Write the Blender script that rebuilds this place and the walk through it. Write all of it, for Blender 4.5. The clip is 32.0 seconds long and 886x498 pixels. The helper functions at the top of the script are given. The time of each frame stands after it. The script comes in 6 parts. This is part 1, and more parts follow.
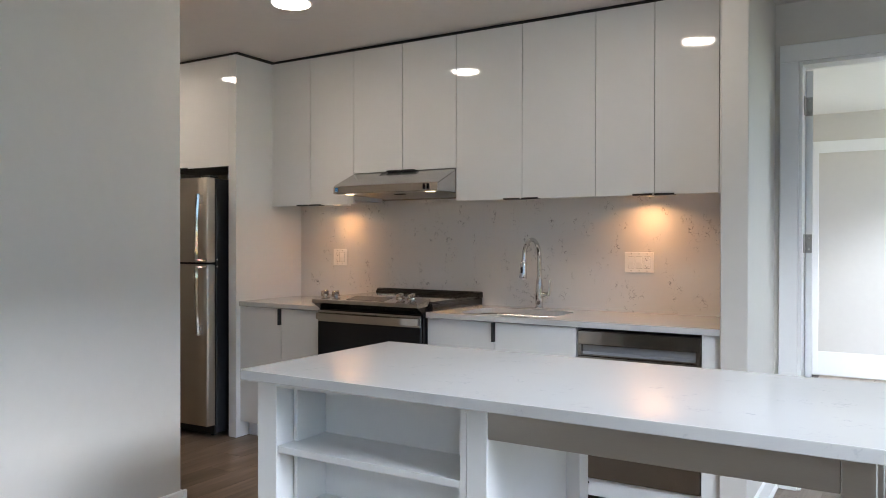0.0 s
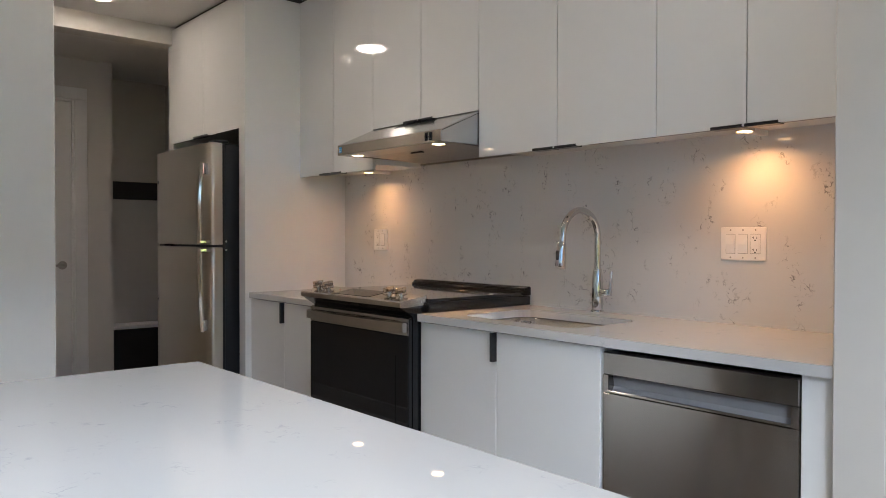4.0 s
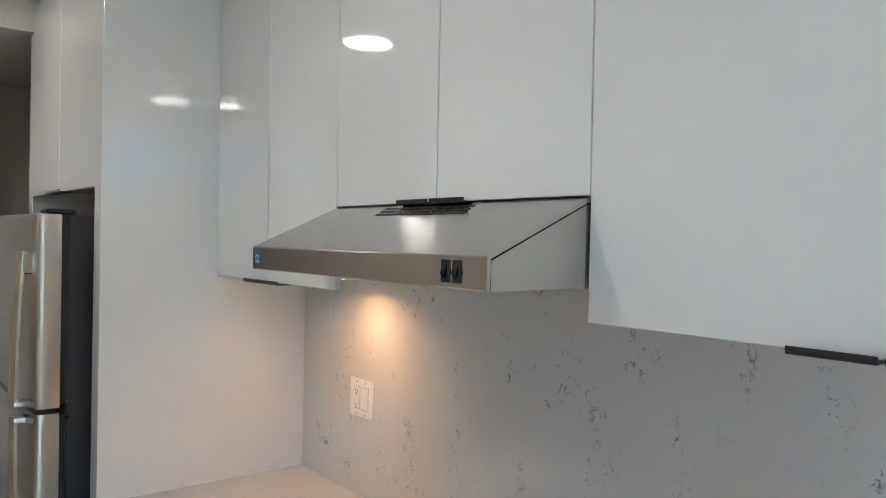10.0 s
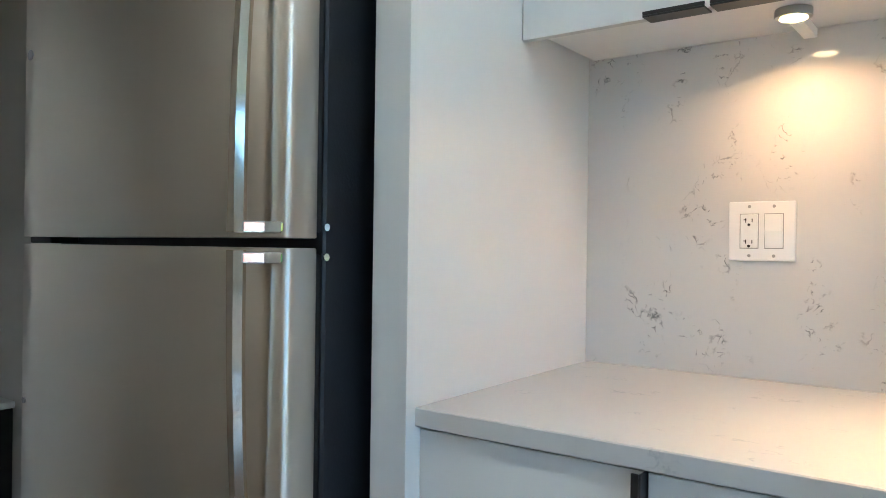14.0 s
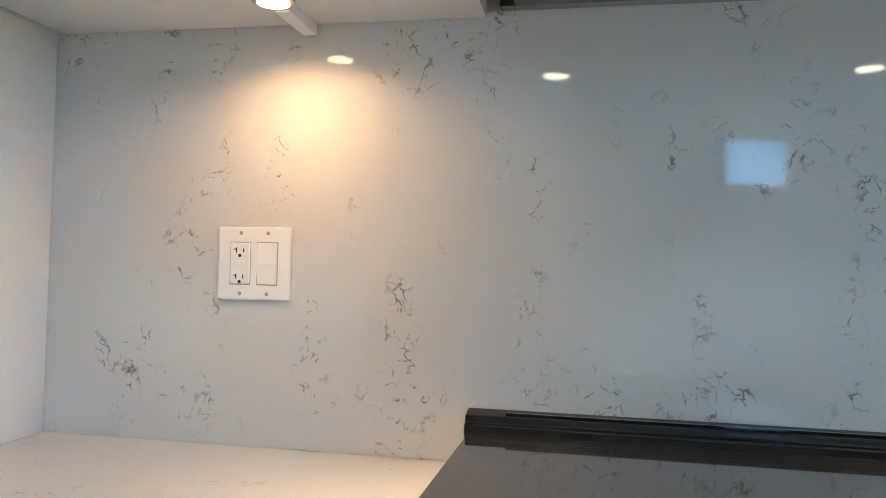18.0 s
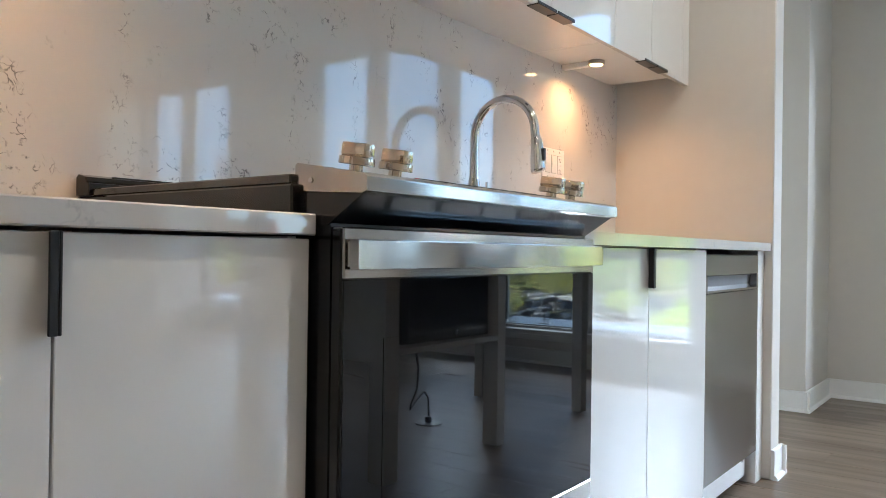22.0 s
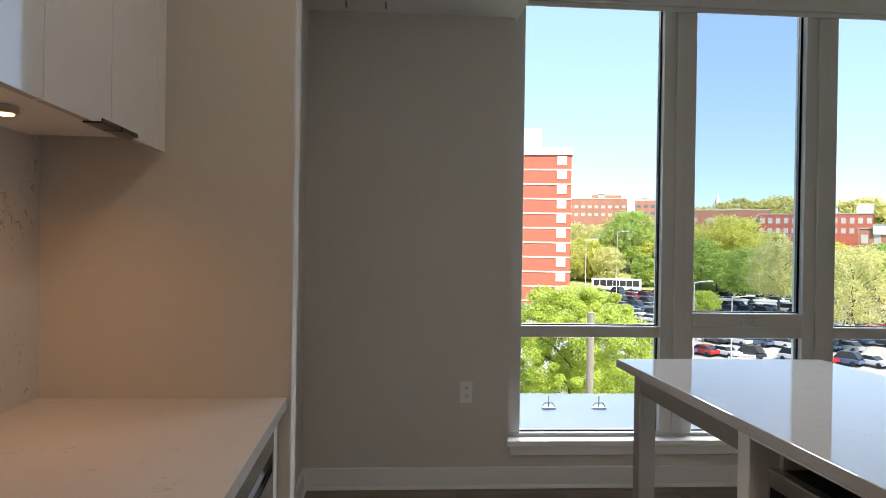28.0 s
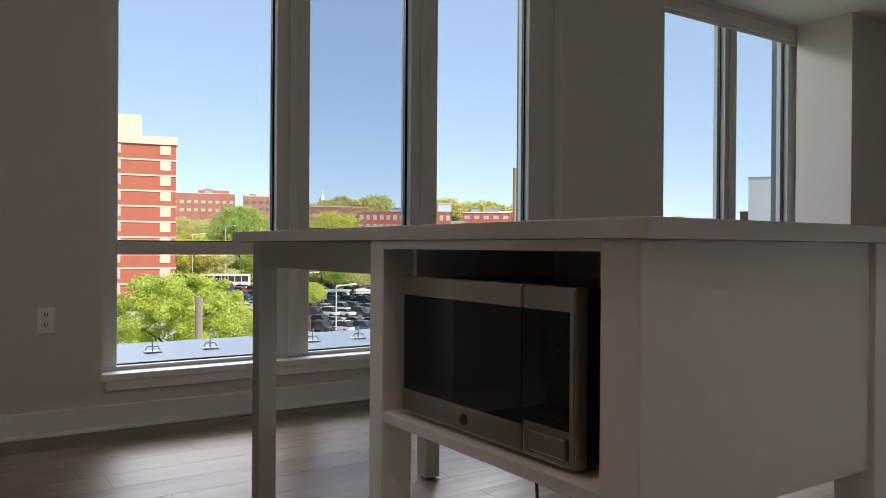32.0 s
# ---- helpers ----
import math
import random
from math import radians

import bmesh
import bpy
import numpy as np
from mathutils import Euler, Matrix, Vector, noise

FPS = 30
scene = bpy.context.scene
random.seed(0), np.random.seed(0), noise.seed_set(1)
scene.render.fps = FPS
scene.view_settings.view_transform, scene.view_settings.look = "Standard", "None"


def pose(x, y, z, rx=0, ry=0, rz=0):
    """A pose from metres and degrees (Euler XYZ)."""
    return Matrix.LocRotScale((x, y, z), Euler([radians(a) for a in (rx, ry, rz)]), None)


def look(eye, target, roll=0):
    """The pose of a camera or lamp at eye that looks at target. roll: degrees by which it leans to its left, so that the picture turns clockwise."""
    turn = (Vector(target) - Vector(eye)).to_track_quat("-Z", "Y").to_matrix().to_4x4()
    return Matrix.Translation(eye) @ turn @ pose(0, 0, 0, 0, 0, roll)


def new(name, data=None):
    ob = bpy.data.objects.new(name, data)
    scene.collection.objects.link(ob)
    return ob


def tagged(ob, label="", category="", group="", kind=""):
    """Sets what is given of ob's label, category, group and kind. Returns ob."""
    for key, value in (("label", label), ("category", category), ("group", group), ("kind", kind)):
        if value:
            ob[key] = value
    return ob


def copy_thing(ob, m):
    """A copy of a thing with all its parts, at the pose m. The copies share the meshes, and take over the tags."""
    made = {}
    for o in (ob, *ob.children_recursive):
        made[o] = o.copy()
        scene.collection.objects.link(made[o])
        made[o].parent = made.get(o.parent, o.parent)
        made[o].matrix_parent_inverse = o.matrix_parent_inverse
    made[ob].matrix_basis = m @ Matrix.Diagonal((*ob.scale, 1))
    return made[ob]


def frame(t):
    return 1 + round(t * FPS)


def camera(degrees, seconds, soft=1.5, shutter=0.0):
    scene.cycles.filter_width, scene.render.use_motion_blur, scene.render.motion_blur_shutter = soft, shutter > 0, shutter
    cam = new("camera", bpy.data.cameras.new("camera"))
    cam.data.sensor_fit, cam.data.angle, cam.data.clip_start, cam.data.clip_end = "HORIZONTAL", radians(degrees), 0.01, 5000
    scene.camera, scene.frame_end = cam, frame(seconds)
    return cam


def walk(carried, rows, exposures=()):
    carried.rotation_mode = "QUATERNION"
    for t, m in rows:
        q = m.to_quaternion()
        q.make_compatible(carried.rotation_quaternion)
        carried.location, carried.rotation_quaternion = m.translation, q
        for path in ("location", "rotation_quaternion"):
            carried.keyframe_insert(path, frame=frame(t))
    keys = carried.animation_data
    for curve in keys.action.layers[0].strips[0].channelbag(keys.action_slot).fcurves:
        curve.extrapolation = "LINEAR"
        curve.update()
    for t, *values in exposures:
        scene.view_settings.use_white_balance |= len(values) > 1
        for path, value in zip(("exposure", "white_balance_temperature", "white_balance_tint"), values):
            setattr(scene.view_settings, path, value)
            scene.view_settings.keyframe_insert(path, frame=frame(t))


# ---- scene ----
cam = camera(60.7, 32.0, 0.9)
PATH = [
    (0, (3.837, -4.262, 1.312), (2.794, -2.556, 1.295), 0.1),
    (0.5, (3.8, -4.153, 1.198), (2.724, -2.467, 1.18), 0.1),
    (1, (3.762, -3.971, 1.071), (2.644, -2.314, 1.049), 0.1),
    (1.5, (3.77, -3.828, 0.962), (2.595, -2.21, 0.939), 0.1),
    (2, (3.844, -3.676, 0.92), (2.592, -2.116, 0.896), -0.1),
    (2.5, (3.88, -3.496, 0.969), (2.543, -2.009, 0.944), -0.1),
    (3, (3.869, -3.19, 1.066), (2.457, -1.774, 1.041), -0.2),
    (3.5, (3.878, -2.843, 1.129), (2.402, -1.494, 1.108), 0.1),
    (4, (3.884, -2.529, 1.225), (2.361, -1.233, 1.192), 0.1),
    (4.5, (3.822, -2.311, 1.274), (2.285, -1.031, 1.247), 0.2),
    (6.5, (3.697, -1.792, 1.46), (2.126, -0.554, 1.447), 1.0),
    (7, (3.588, -1.629, 1.55), (2.004, -0.409, 1.532), 0.8),
    (7.5, (3.502, -1.428, 1.604), (1.903, -0.228, 1.59), 1.1),
    (8, (3.419, -1.25, 1.658), (1.805, -0.07, 1.641), 1.0),
    (8.5, (3.268, -1.201, 1.673), (1.64, -0.038, 1.654), 1.2),
    (9, (2.983, -1.215, 1.674), (1.354, -0.055, 1.654), 1.2),
    (9.5, (2.658, -1.226, 1.663), (1.046, -0.043, 1.642), 1.4),
    (10, (2.307, -1.23, 1.688), (0.736, 0.008, 1.666), 1.2),
    (10.5, (1.969, -1.265, 1.687), (0.46, 0.048, 1.668), 1.2),
    (11, (1.684, -1.257, 1.663), (0.244, 0.131, 1.644), 1.2),
    (11.5, (1.436, -1.239, 1.601), (0.068, 0.22, 1.584), 1.1),
    (12, (1.213, -1.267, 1.515), (-0.098, 0.243, 1.493), 1.1),
    (12.5, (1.016, -1.367, 1.447), (-0.249, 0.182, 1.432), 1.1),
    (13, (0.824, -1.427, 1.345), (-0.394, 0.159, 1.346), 1.0),
    (13.5, (0.739, -1.518, 1.249), (-0.458, 0.084, 1.249), 0.8),
    (15.5, (0.840, -1.601, 1.034), (-0.347, 0.01, 1.025), 0.8),
    (16, (0.852, -1.567, 1.056), (-0.279, 0.082, 1.038), 0.9),
    (16.5, (0.883, -1.529, 1.097), (-0.156, 0.18, 1.077), 1.0),
    (17, (0.941, -1.419, 1.144), (0.022, 0.358, 1.134), 0.9),
    (17.5, (1.01, -1.256, 1.201), (0.252, 0.595, 1.215), 1.3),
    (18, (0.897, -1.135, 1.205), (0.513, 0.827, 1.258), 1.4),
    (18.5, (0.777, -1.106, 1.183), (0.784, 0.893, 1.22), 1.3),
    (19, (0.649, -1.15, 1.15), (1.036, 0.812, 1.175), 1.2),
    (19.5, (0.525, -1.189, 1.108), (1.281, 0.662, 1.132), 1.2),
    (20, (0.41, -1.233, 1.041), (1.467, 0.464, 1.092), 0.6),
    (20.5, (0.311, -1.293, 1.015), (1.584, 0.249, 1.034), 0.8),
    (21, (0.227, -1.338, 0.957), (1.659, 0.059, 0.975), 0.8),
    (21.5, (0.101, -1.385, 0.905), (1.632, -0.099, 0.917), 0.8),
    (22, (0.013, -1.406, 0.866), (1.606, -0.197, 0.872), 0.8),
    (22.5, (-0.02, -1.413, 0.845), (1.615, -0.261, 0.848), 0.7),
    (23, (-0.018, -1.4, 0.865), (1.648, -0.293, 0.864), 0.6),
    (23.5, (0.027, -1.361, 0.945), (1.721, -0.298, 0.941), 0.6),
    (24, (0.086, -1.337, 1.025), (1.804, -0.313, 1.021), 0.6),
    (24.5, (0.147, -1.302, 1.104), (1.888, -0.317, 1.103), 0.5),
    (26.5, (0.365, -1.135, 1.333), (2.24, -0.438, 1.324), 0.7),
    (27, (0.650, -1.010, 1.382), (2.595, -0.546, 1.361), 1.0),
    (27.5, (0.881, -0.944, 1.378), (2.873, -0.773, 1.36), 1.1),
    (28, (1.059, -0.894, 1.327), (3.053, -1.053, 1.319), 0.9),
    (28.5, (1.174, -0.9, 1.256), (3.118, -1.368, 1.254), 0.9),
    (29, (1.29, -0.926, 1.17), (3.16, -1.636, 1.177), 0.8),
    (29.5, (1.368, -0.947, 1.1), (3.168, -1.819, 1.111), 0.7),
    (30, (1.387, -0.95, 1.034), (3.137, -1.919, 1.045), 0.8),
    (30.5, (1.403, -0.972, 0.972), (3.122, -1.993, 0.987), 0.8),
    (31, (1.38, -0.965, 0.917), (3.075, -2.027, 0.932), 0.9),
    (31.5, (1.359, -0.961, 0.879), (3.037, -2.049, 0.891), 0.9),
    (32, (1.35, -0.966, 0.869), (3.016, -2.072, 0.864), 0.4),
]
EXPOSURES = [(0.0, 2.55, 6200, 13), (2.0, 2.6, 6200, 13), (3.0, 2.5, 6300, 14), (4.0, 2.52, 6200, 13), (7.0, 2.85, 5700, 8), (9.0, 2.87, 5600, 6), (11.0, 3.1, 5400, 4), (13.0, 3.25, 5050, 0), (15.5, 3.6, 4950, -2), (17.0, 3.3, 4900, -2), (18.5, 3.2, 4900, -2), (20.0, 3.15, 5250, 2), (22.0, 3.25, 5850, 8), (24.5, 3.15, 6150, 10), (26.5, 2.75, 6150, 11), (27.0, 2.5, 6150, 11), (27.5, 2.08, 6300, 12), (28.0, 1.74, 6800, 15), (29.0, 1.3, 7000, 17), (30.0, 1.13, 7350, 28), (31.0, 1.17, 7000, 18), (32.0, 1.22, 7150, 20)]
walk(cam, [(t, look(eye, target, roll)) for t, eye, target, roll in PATH], EXPOSURES)

# ---- light ----
SUN_EL, SUN_AZ = radians(48), radians(250)
world = bpy.data.worlds.new("sky")
scene.world = world
world.use_nodes = True
wn = world.node_tree.nodes
wl = world.node_tree.links
sky = wn.new("ShaderNodeTexSky")
sky.sky_type = "NISHITA"
sky.sun_disc = False
sky.sun_elevation = SUN_EL
sky.sun_rotation = SUN_AZ
sky.air_density = 1.0
sky.dust_density = 0.05
sky.ozone_density = 1.5
sky.altitude = 2000
wn["Background"].inputs[1].default_value = 0.15
haze = wn.new("ShaderNodeMix")
haze.data_type = "RGBA"
haze.inputs[0].default_value = 0.61
haze.inputs[7].default_value = (1.85, 2.85, 4.15, 1)
wl.new(sky.outputs[0], haze.inputs[6])
wl.new(haze.outputs[2], wn["Background"].inputs[0])
sun = new("sun", bpy.data.lights.new("sun", "SUN"))
sun.data.energy, sun.data.angle, sun.data.color = 5.0, radians(0.53), (1.0, 0.95, 0.87)
sun_way = Vector((math.sin(SUN_AZ) * math.cos(SUN_EL), math.cos(SUN_AZ) * math.cos(SUN_EL), math.sin(SUN_EL)))
sun.matrix_world = look(sun_way * 100, (0, 0, 0))
# Above the rooftops two wide, far area lamps, out of view, are added to the bright sky before the windows.
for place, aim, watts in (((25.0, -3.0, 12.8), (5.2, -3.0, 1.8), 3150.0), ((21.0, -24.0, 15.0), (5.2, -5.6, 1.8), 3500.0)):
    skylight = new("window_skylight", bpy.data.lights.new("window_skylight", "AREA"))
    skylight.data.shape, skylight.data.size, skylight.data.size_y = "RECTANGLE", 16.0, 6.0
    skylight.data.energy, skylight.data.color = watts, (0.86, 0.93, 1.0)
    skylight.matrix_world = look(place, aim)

# Fill lamp added outside the bedroom to brighten what the doorway shows.
room_light = new("bedroom_skylight", bpy.data.lights.new("bedroom_skylight", "AREA"))
room_light.data.shape, room_light.data.size, room_light.data.size_y = "RECTANGLE", 1.9, 2.0
room_light.data.energy, room_light.data.color = 5.0, (0.9, 0.95, 1.0)
room_light.matrix_world = look((5.5, 2.9, 1.45), (4.0, 2.4, 1.2))

# ---- materials ----
def material(name, colour, rough=0.5, metal=0.0, vary=0.06, scale=6.0, bump=0.0, bump_scale=80.0, coat=0.0, spec=0.5, random_vary=0.0, stretch=(1, 1, 1), rough_vary=0.0, brushed=0.0):
    """A paint, plastic, stone or metal with broad and fine variation in colour, gloss and relief."""
    m = bpy.data.materials.new(name)
    m.use_nodes = True
    n, l = m.node_tree.nodes, m.node_tree.links
    p = n["Principled BSDF"]
    p.inputs["Roughness"].default_value = rough
    p.inputs["Metallic"].default_value = metal
    p.inputs["Coat Weight"].default_value = coat
    p.inputs["Coat Roughness"].default_value = 0.03
    p.inputs["Specular IOR Level"].default_value = spec
    co = n.new("ShaderNodeTexCoord")
    mp = n.new("ShaderNodeMapping")
    mp.inputs["Scale"].default_value = stretch
    l.new(co.outputs["Object"], mp.inputs[0])
    a = n.new("ShaderNodeTexNoise")
    a.inputs["Scale"].default_value = scale * 0.25
    a.inputs["Detail"].default_value = 3
    b = n.new("ShaderNodeTexNoise")
    b.inputs["Scale"].default_value = scale * 6
    b.inputs["Detail"].default_value = 4
    for q in (a, b):
        l.new(mp.outputs[0], q.inputs[0])
    mix = n.new("ShaderNodeMath")
    mix.operation = "ADD"
    l.new(a.outputs[0], mix.inputs[0])
    l.new(b.outputs[0], mix.inputs[1])
    ramp = n.new("ShaderNodeMapRange")
    ramp.inputs[1].default_value, ramp.inputs[2].default_value = 0.6, 1.4
    ramp.inputs[3].default_value, ramp.inputs[4].default_value = 1 - vary, 1 + vary
    l.new(mix.outputs[0], ramp.inputs[0])
    value = ramp.outputs[0]
    if random_vary:
        info = n.new("ShaderNodeObjectInfo")
        rr = n.new("ShaderNodeMapRange")
        rr.inputs[3].default_value, rr.inputs[4].default_value = 1 - random_vary, 1 + random_vary
        l.new(info.outputs["Random"], rr.inputs[0])
        mul = n.new("ShaderNodeMath")
        mul.operation = "MULTIPLY"
        l.new(value, mul.inputs[0])
        l.new(rr.outputs[0], mul.inputs[1])
        value = mul.outputs[0]
    col = n.new("ShaderNodeMix")
    col.data_type, col.blend_type = "RGBA", "MULTIPLY"
    col.inputs[0].default_value = 1.0
    col.inputs[6].default_value = (*colour, 1)
    l.new(value, col.inputs[7])
    l.new(col.outputs[2], p.inputs["Base Color"])
    if brushed:
        p.inputs["Anisotropic"].default_value = brushed
        along = n.new("ShaderNodeCombineXYZ")
        along.inputs[1].default_value, along.inputs[2].default_value = 0.6, 0.8
        l.new(along.outputs[0], p.inputs["Tangent"])
    if rough_vary:
        r2 = n.new("ShaderNodeMapRange")
        r2.inputs[1].default_value, r2.inputs[2].default_value = 0.3, 0.7
        r2.inputs[3].default_value, r2.inputs[4].default_value = rough - rough_vary, rough + rough_vary
        l.new(a.outputs[0], r2.inputs[0])
        l.new(r2.outputs[0], p.inputs["Roughness"])
    if bump:
        c = n.new("ShaderNodeTexNoise")
        c.inputs["Scale"].default_value = bump_scale
        c.inputs["Detail"].default_value = 3
        l.new(mp.outputs[0], c.inputs[0])
        bp = n.new("ShaderNodeBump")
        bp.inputs["Strength"].default_value = bump
        bp.inputs["Distance"].default_value = 0.002
        l.new(c.outputs[0], bp.inputs["Height"])
        l.new(bp.outputs[0], p.inputs["Normal"])
    return m


def quartz(name, dark, cover, base=(0.68, 0.675, 0.665), rough=0.09):
    """White engineered quartz with sparse broken grey veins in clumps."""
    m = bpy.data.materials.new(name)
    m.use_nodes = True
    n, l = m.node_tree.nodes, m.node_tree.links
    p = n["Principled BSDF"]
    p.inputs["Roughness"].default_value = rough
    p.inputs["Specular IOR Level"].default_value = 0.85
    co = n.new("ShaderNodeTexCoord")
    warp = n.new("ShaderNodeTexNoise")
    warp.inputs["Scale"].default_value = 14
    warp.inputs["Detail"].default_value = 4
    l.new(co.outputs["Object"], warp.inputs[0])
    sub = n.new("ShaderNodeVectorMath")
    sub.operation = "SUBTRACT"
    sub.inputs[1].default_value = (0.5, 0.5, 0.5)
    l.new(warp.outputs[1], sub.inputs[0])
    sc = n.new("ShaderNodeVectorMath")
    sc.operation = "SCALE"
    sc.inputs["Scale"].default_value = 0.12
    l.new(sub.outputs[0], sc.inputs[0])
    add = n.new("ShaderNodeVectorMath")
    l.new(co.outputs["Object"], add.inputs[0])
    l.new(sc.outputs[0], add.inputs[1])
    tall = n.new("ShaderNodeMapping")
    tall.inputs["Scale"].default_value = (1.0, 1.0, 0.6)
    l.new(co.outputs["Object"], tall.inputs[0])
    clump = n.new("ShaderNodeTexNoise")
    clump.inputs["Scale"].default_value = 9.0
    clump.inputs["Detail"].default_value = 2
    l.new(tall.outputs[0], clump.inputs[0])
    near = n.new("ShaderNodeMapRange")
    near.inputs[1].default_value, near.inputs[2].default_value = cover - 0.01, cover + 0.08
    l.new(clump.outputs[0], near.inputs[0])
    lines = []
    for scale, width in ((16, 0.045), (33, 0.070)):
        v = n.new("ShaderNodeTexVoronoi")
        v.feature = "DISTANCE_TO_EDGE"
        v.inputs["Scale"].default_value = scale
        l.new(add.outputs[0], v.inputs[0])
        r = n.new("ShaderNodeMapRange")
        r.inputs[1].default_value, r.inputs[2].default_value = 0.0, width
        r.inputs[3].default_value, r.inputs[4].default_value = 1.0, 0.0
        l.new(v.outputs["Distance"], r.inputs[0])
        mask = n.new("ShaderNodeTexNoise")
        mask.inputs["Scale"].default_value = scale * 1.1
        mask.inputs["Detail"].default_value = 3
        mask.inputs["Roughness"].default_value = 0.65
        l.new(co.outputs["Object"], mask.inputs[0])
        mr = n.new("ShaderNodeMapRange")
        mr.inputs[1].default_value, mr.inputs[2].default_value = 0.52, 0.62
        l.new(mask.outputs[0], mr.inputs[0])
        both = n.new("ShaderNodeMath")
        both.operation = "MULTIPLY"
        l.new(mr.outputs[0], both.inputs[0])
        l.new(near.outputs[0], both.inputs[1])
        mu = n.new("ShaderNodeMath")
        mu.operation = "MULTIPLY"
        l.new(r.outputs[0], mu.inputs[0])
        l.new(both.outputs[0], mu.inputs[1])
        lines.append(mu)
    mx = n.new("ShaderNodeMath")
    mx.operation = "MAXIMUM"
    l.new(lines[0].outputs[0], mx.inputs[0])
    l.new(lines[1].outputs[0], mx.inputs[1])
    cloud = n.new("ShaderNodeTexNoise")
    cloud.inputs["Scale"].default_value = 5
    cloud.inputs["Detail"].default_value = 5
    l.new(co.outputs["Object"], cloud.inputs[0])
    tone = n.new("ShaderNodeMix")
    tone.data_type = "RGBA"
    tone.inputs[6].default_value = (*[c * 0.965 for c in base], 1)
    tone.inputs[7].default_value = (*base, 1)
    l.new(cloud.outputs[0], tone.inputs[0])
    vein = n.new("ShaderNodeMix")
    vein.data_type = "RGBA"
    vein.inputs[7].default_value = (dark, dark * 1.02, dark * 1.05, 1)
    l.new(mx.outputs[0], vein.inputs[0])
    l.new(tone.outputs[2], vein.inputs[6])
    l.new(vein.outputs[2], p.inputs["Base Color"])
    return m


def glowing(name, colour, strength):
    m = bpy.data.materials.new(name)
    m.use_nodes = True
    n, l = m.node_tree.nodes, m.node_tree.links
    p = n["Principled BSDF"]
    p.inputs["Base Color"].default_value = (0.8, 0.8, 0.8, 1)
    p.inputs["Emission Color"].default_value = (*colour, 1)
    p.inputs["Emission Strength"].default_value = strength
    return m


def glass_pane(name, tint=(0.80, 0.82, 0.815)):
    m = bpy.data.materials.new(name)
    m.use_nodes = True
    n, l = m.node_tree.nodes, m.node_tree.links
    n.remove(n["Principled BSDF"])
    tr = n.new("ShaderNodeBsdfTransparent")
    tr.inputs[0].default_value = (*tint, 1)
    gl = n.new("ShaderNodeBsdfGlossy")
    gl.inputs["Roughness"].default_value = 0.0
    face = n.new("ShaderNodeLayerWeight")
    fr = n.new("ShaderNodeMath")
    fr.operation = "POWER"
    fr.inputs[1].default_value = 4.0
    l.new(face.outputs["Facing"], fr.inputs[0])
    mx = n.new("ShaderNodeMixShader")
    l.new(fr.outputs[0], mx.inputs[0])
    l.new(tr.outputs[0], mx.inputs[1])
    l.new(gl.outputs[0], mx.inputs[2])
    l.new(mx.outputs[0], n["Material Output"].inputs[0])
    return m


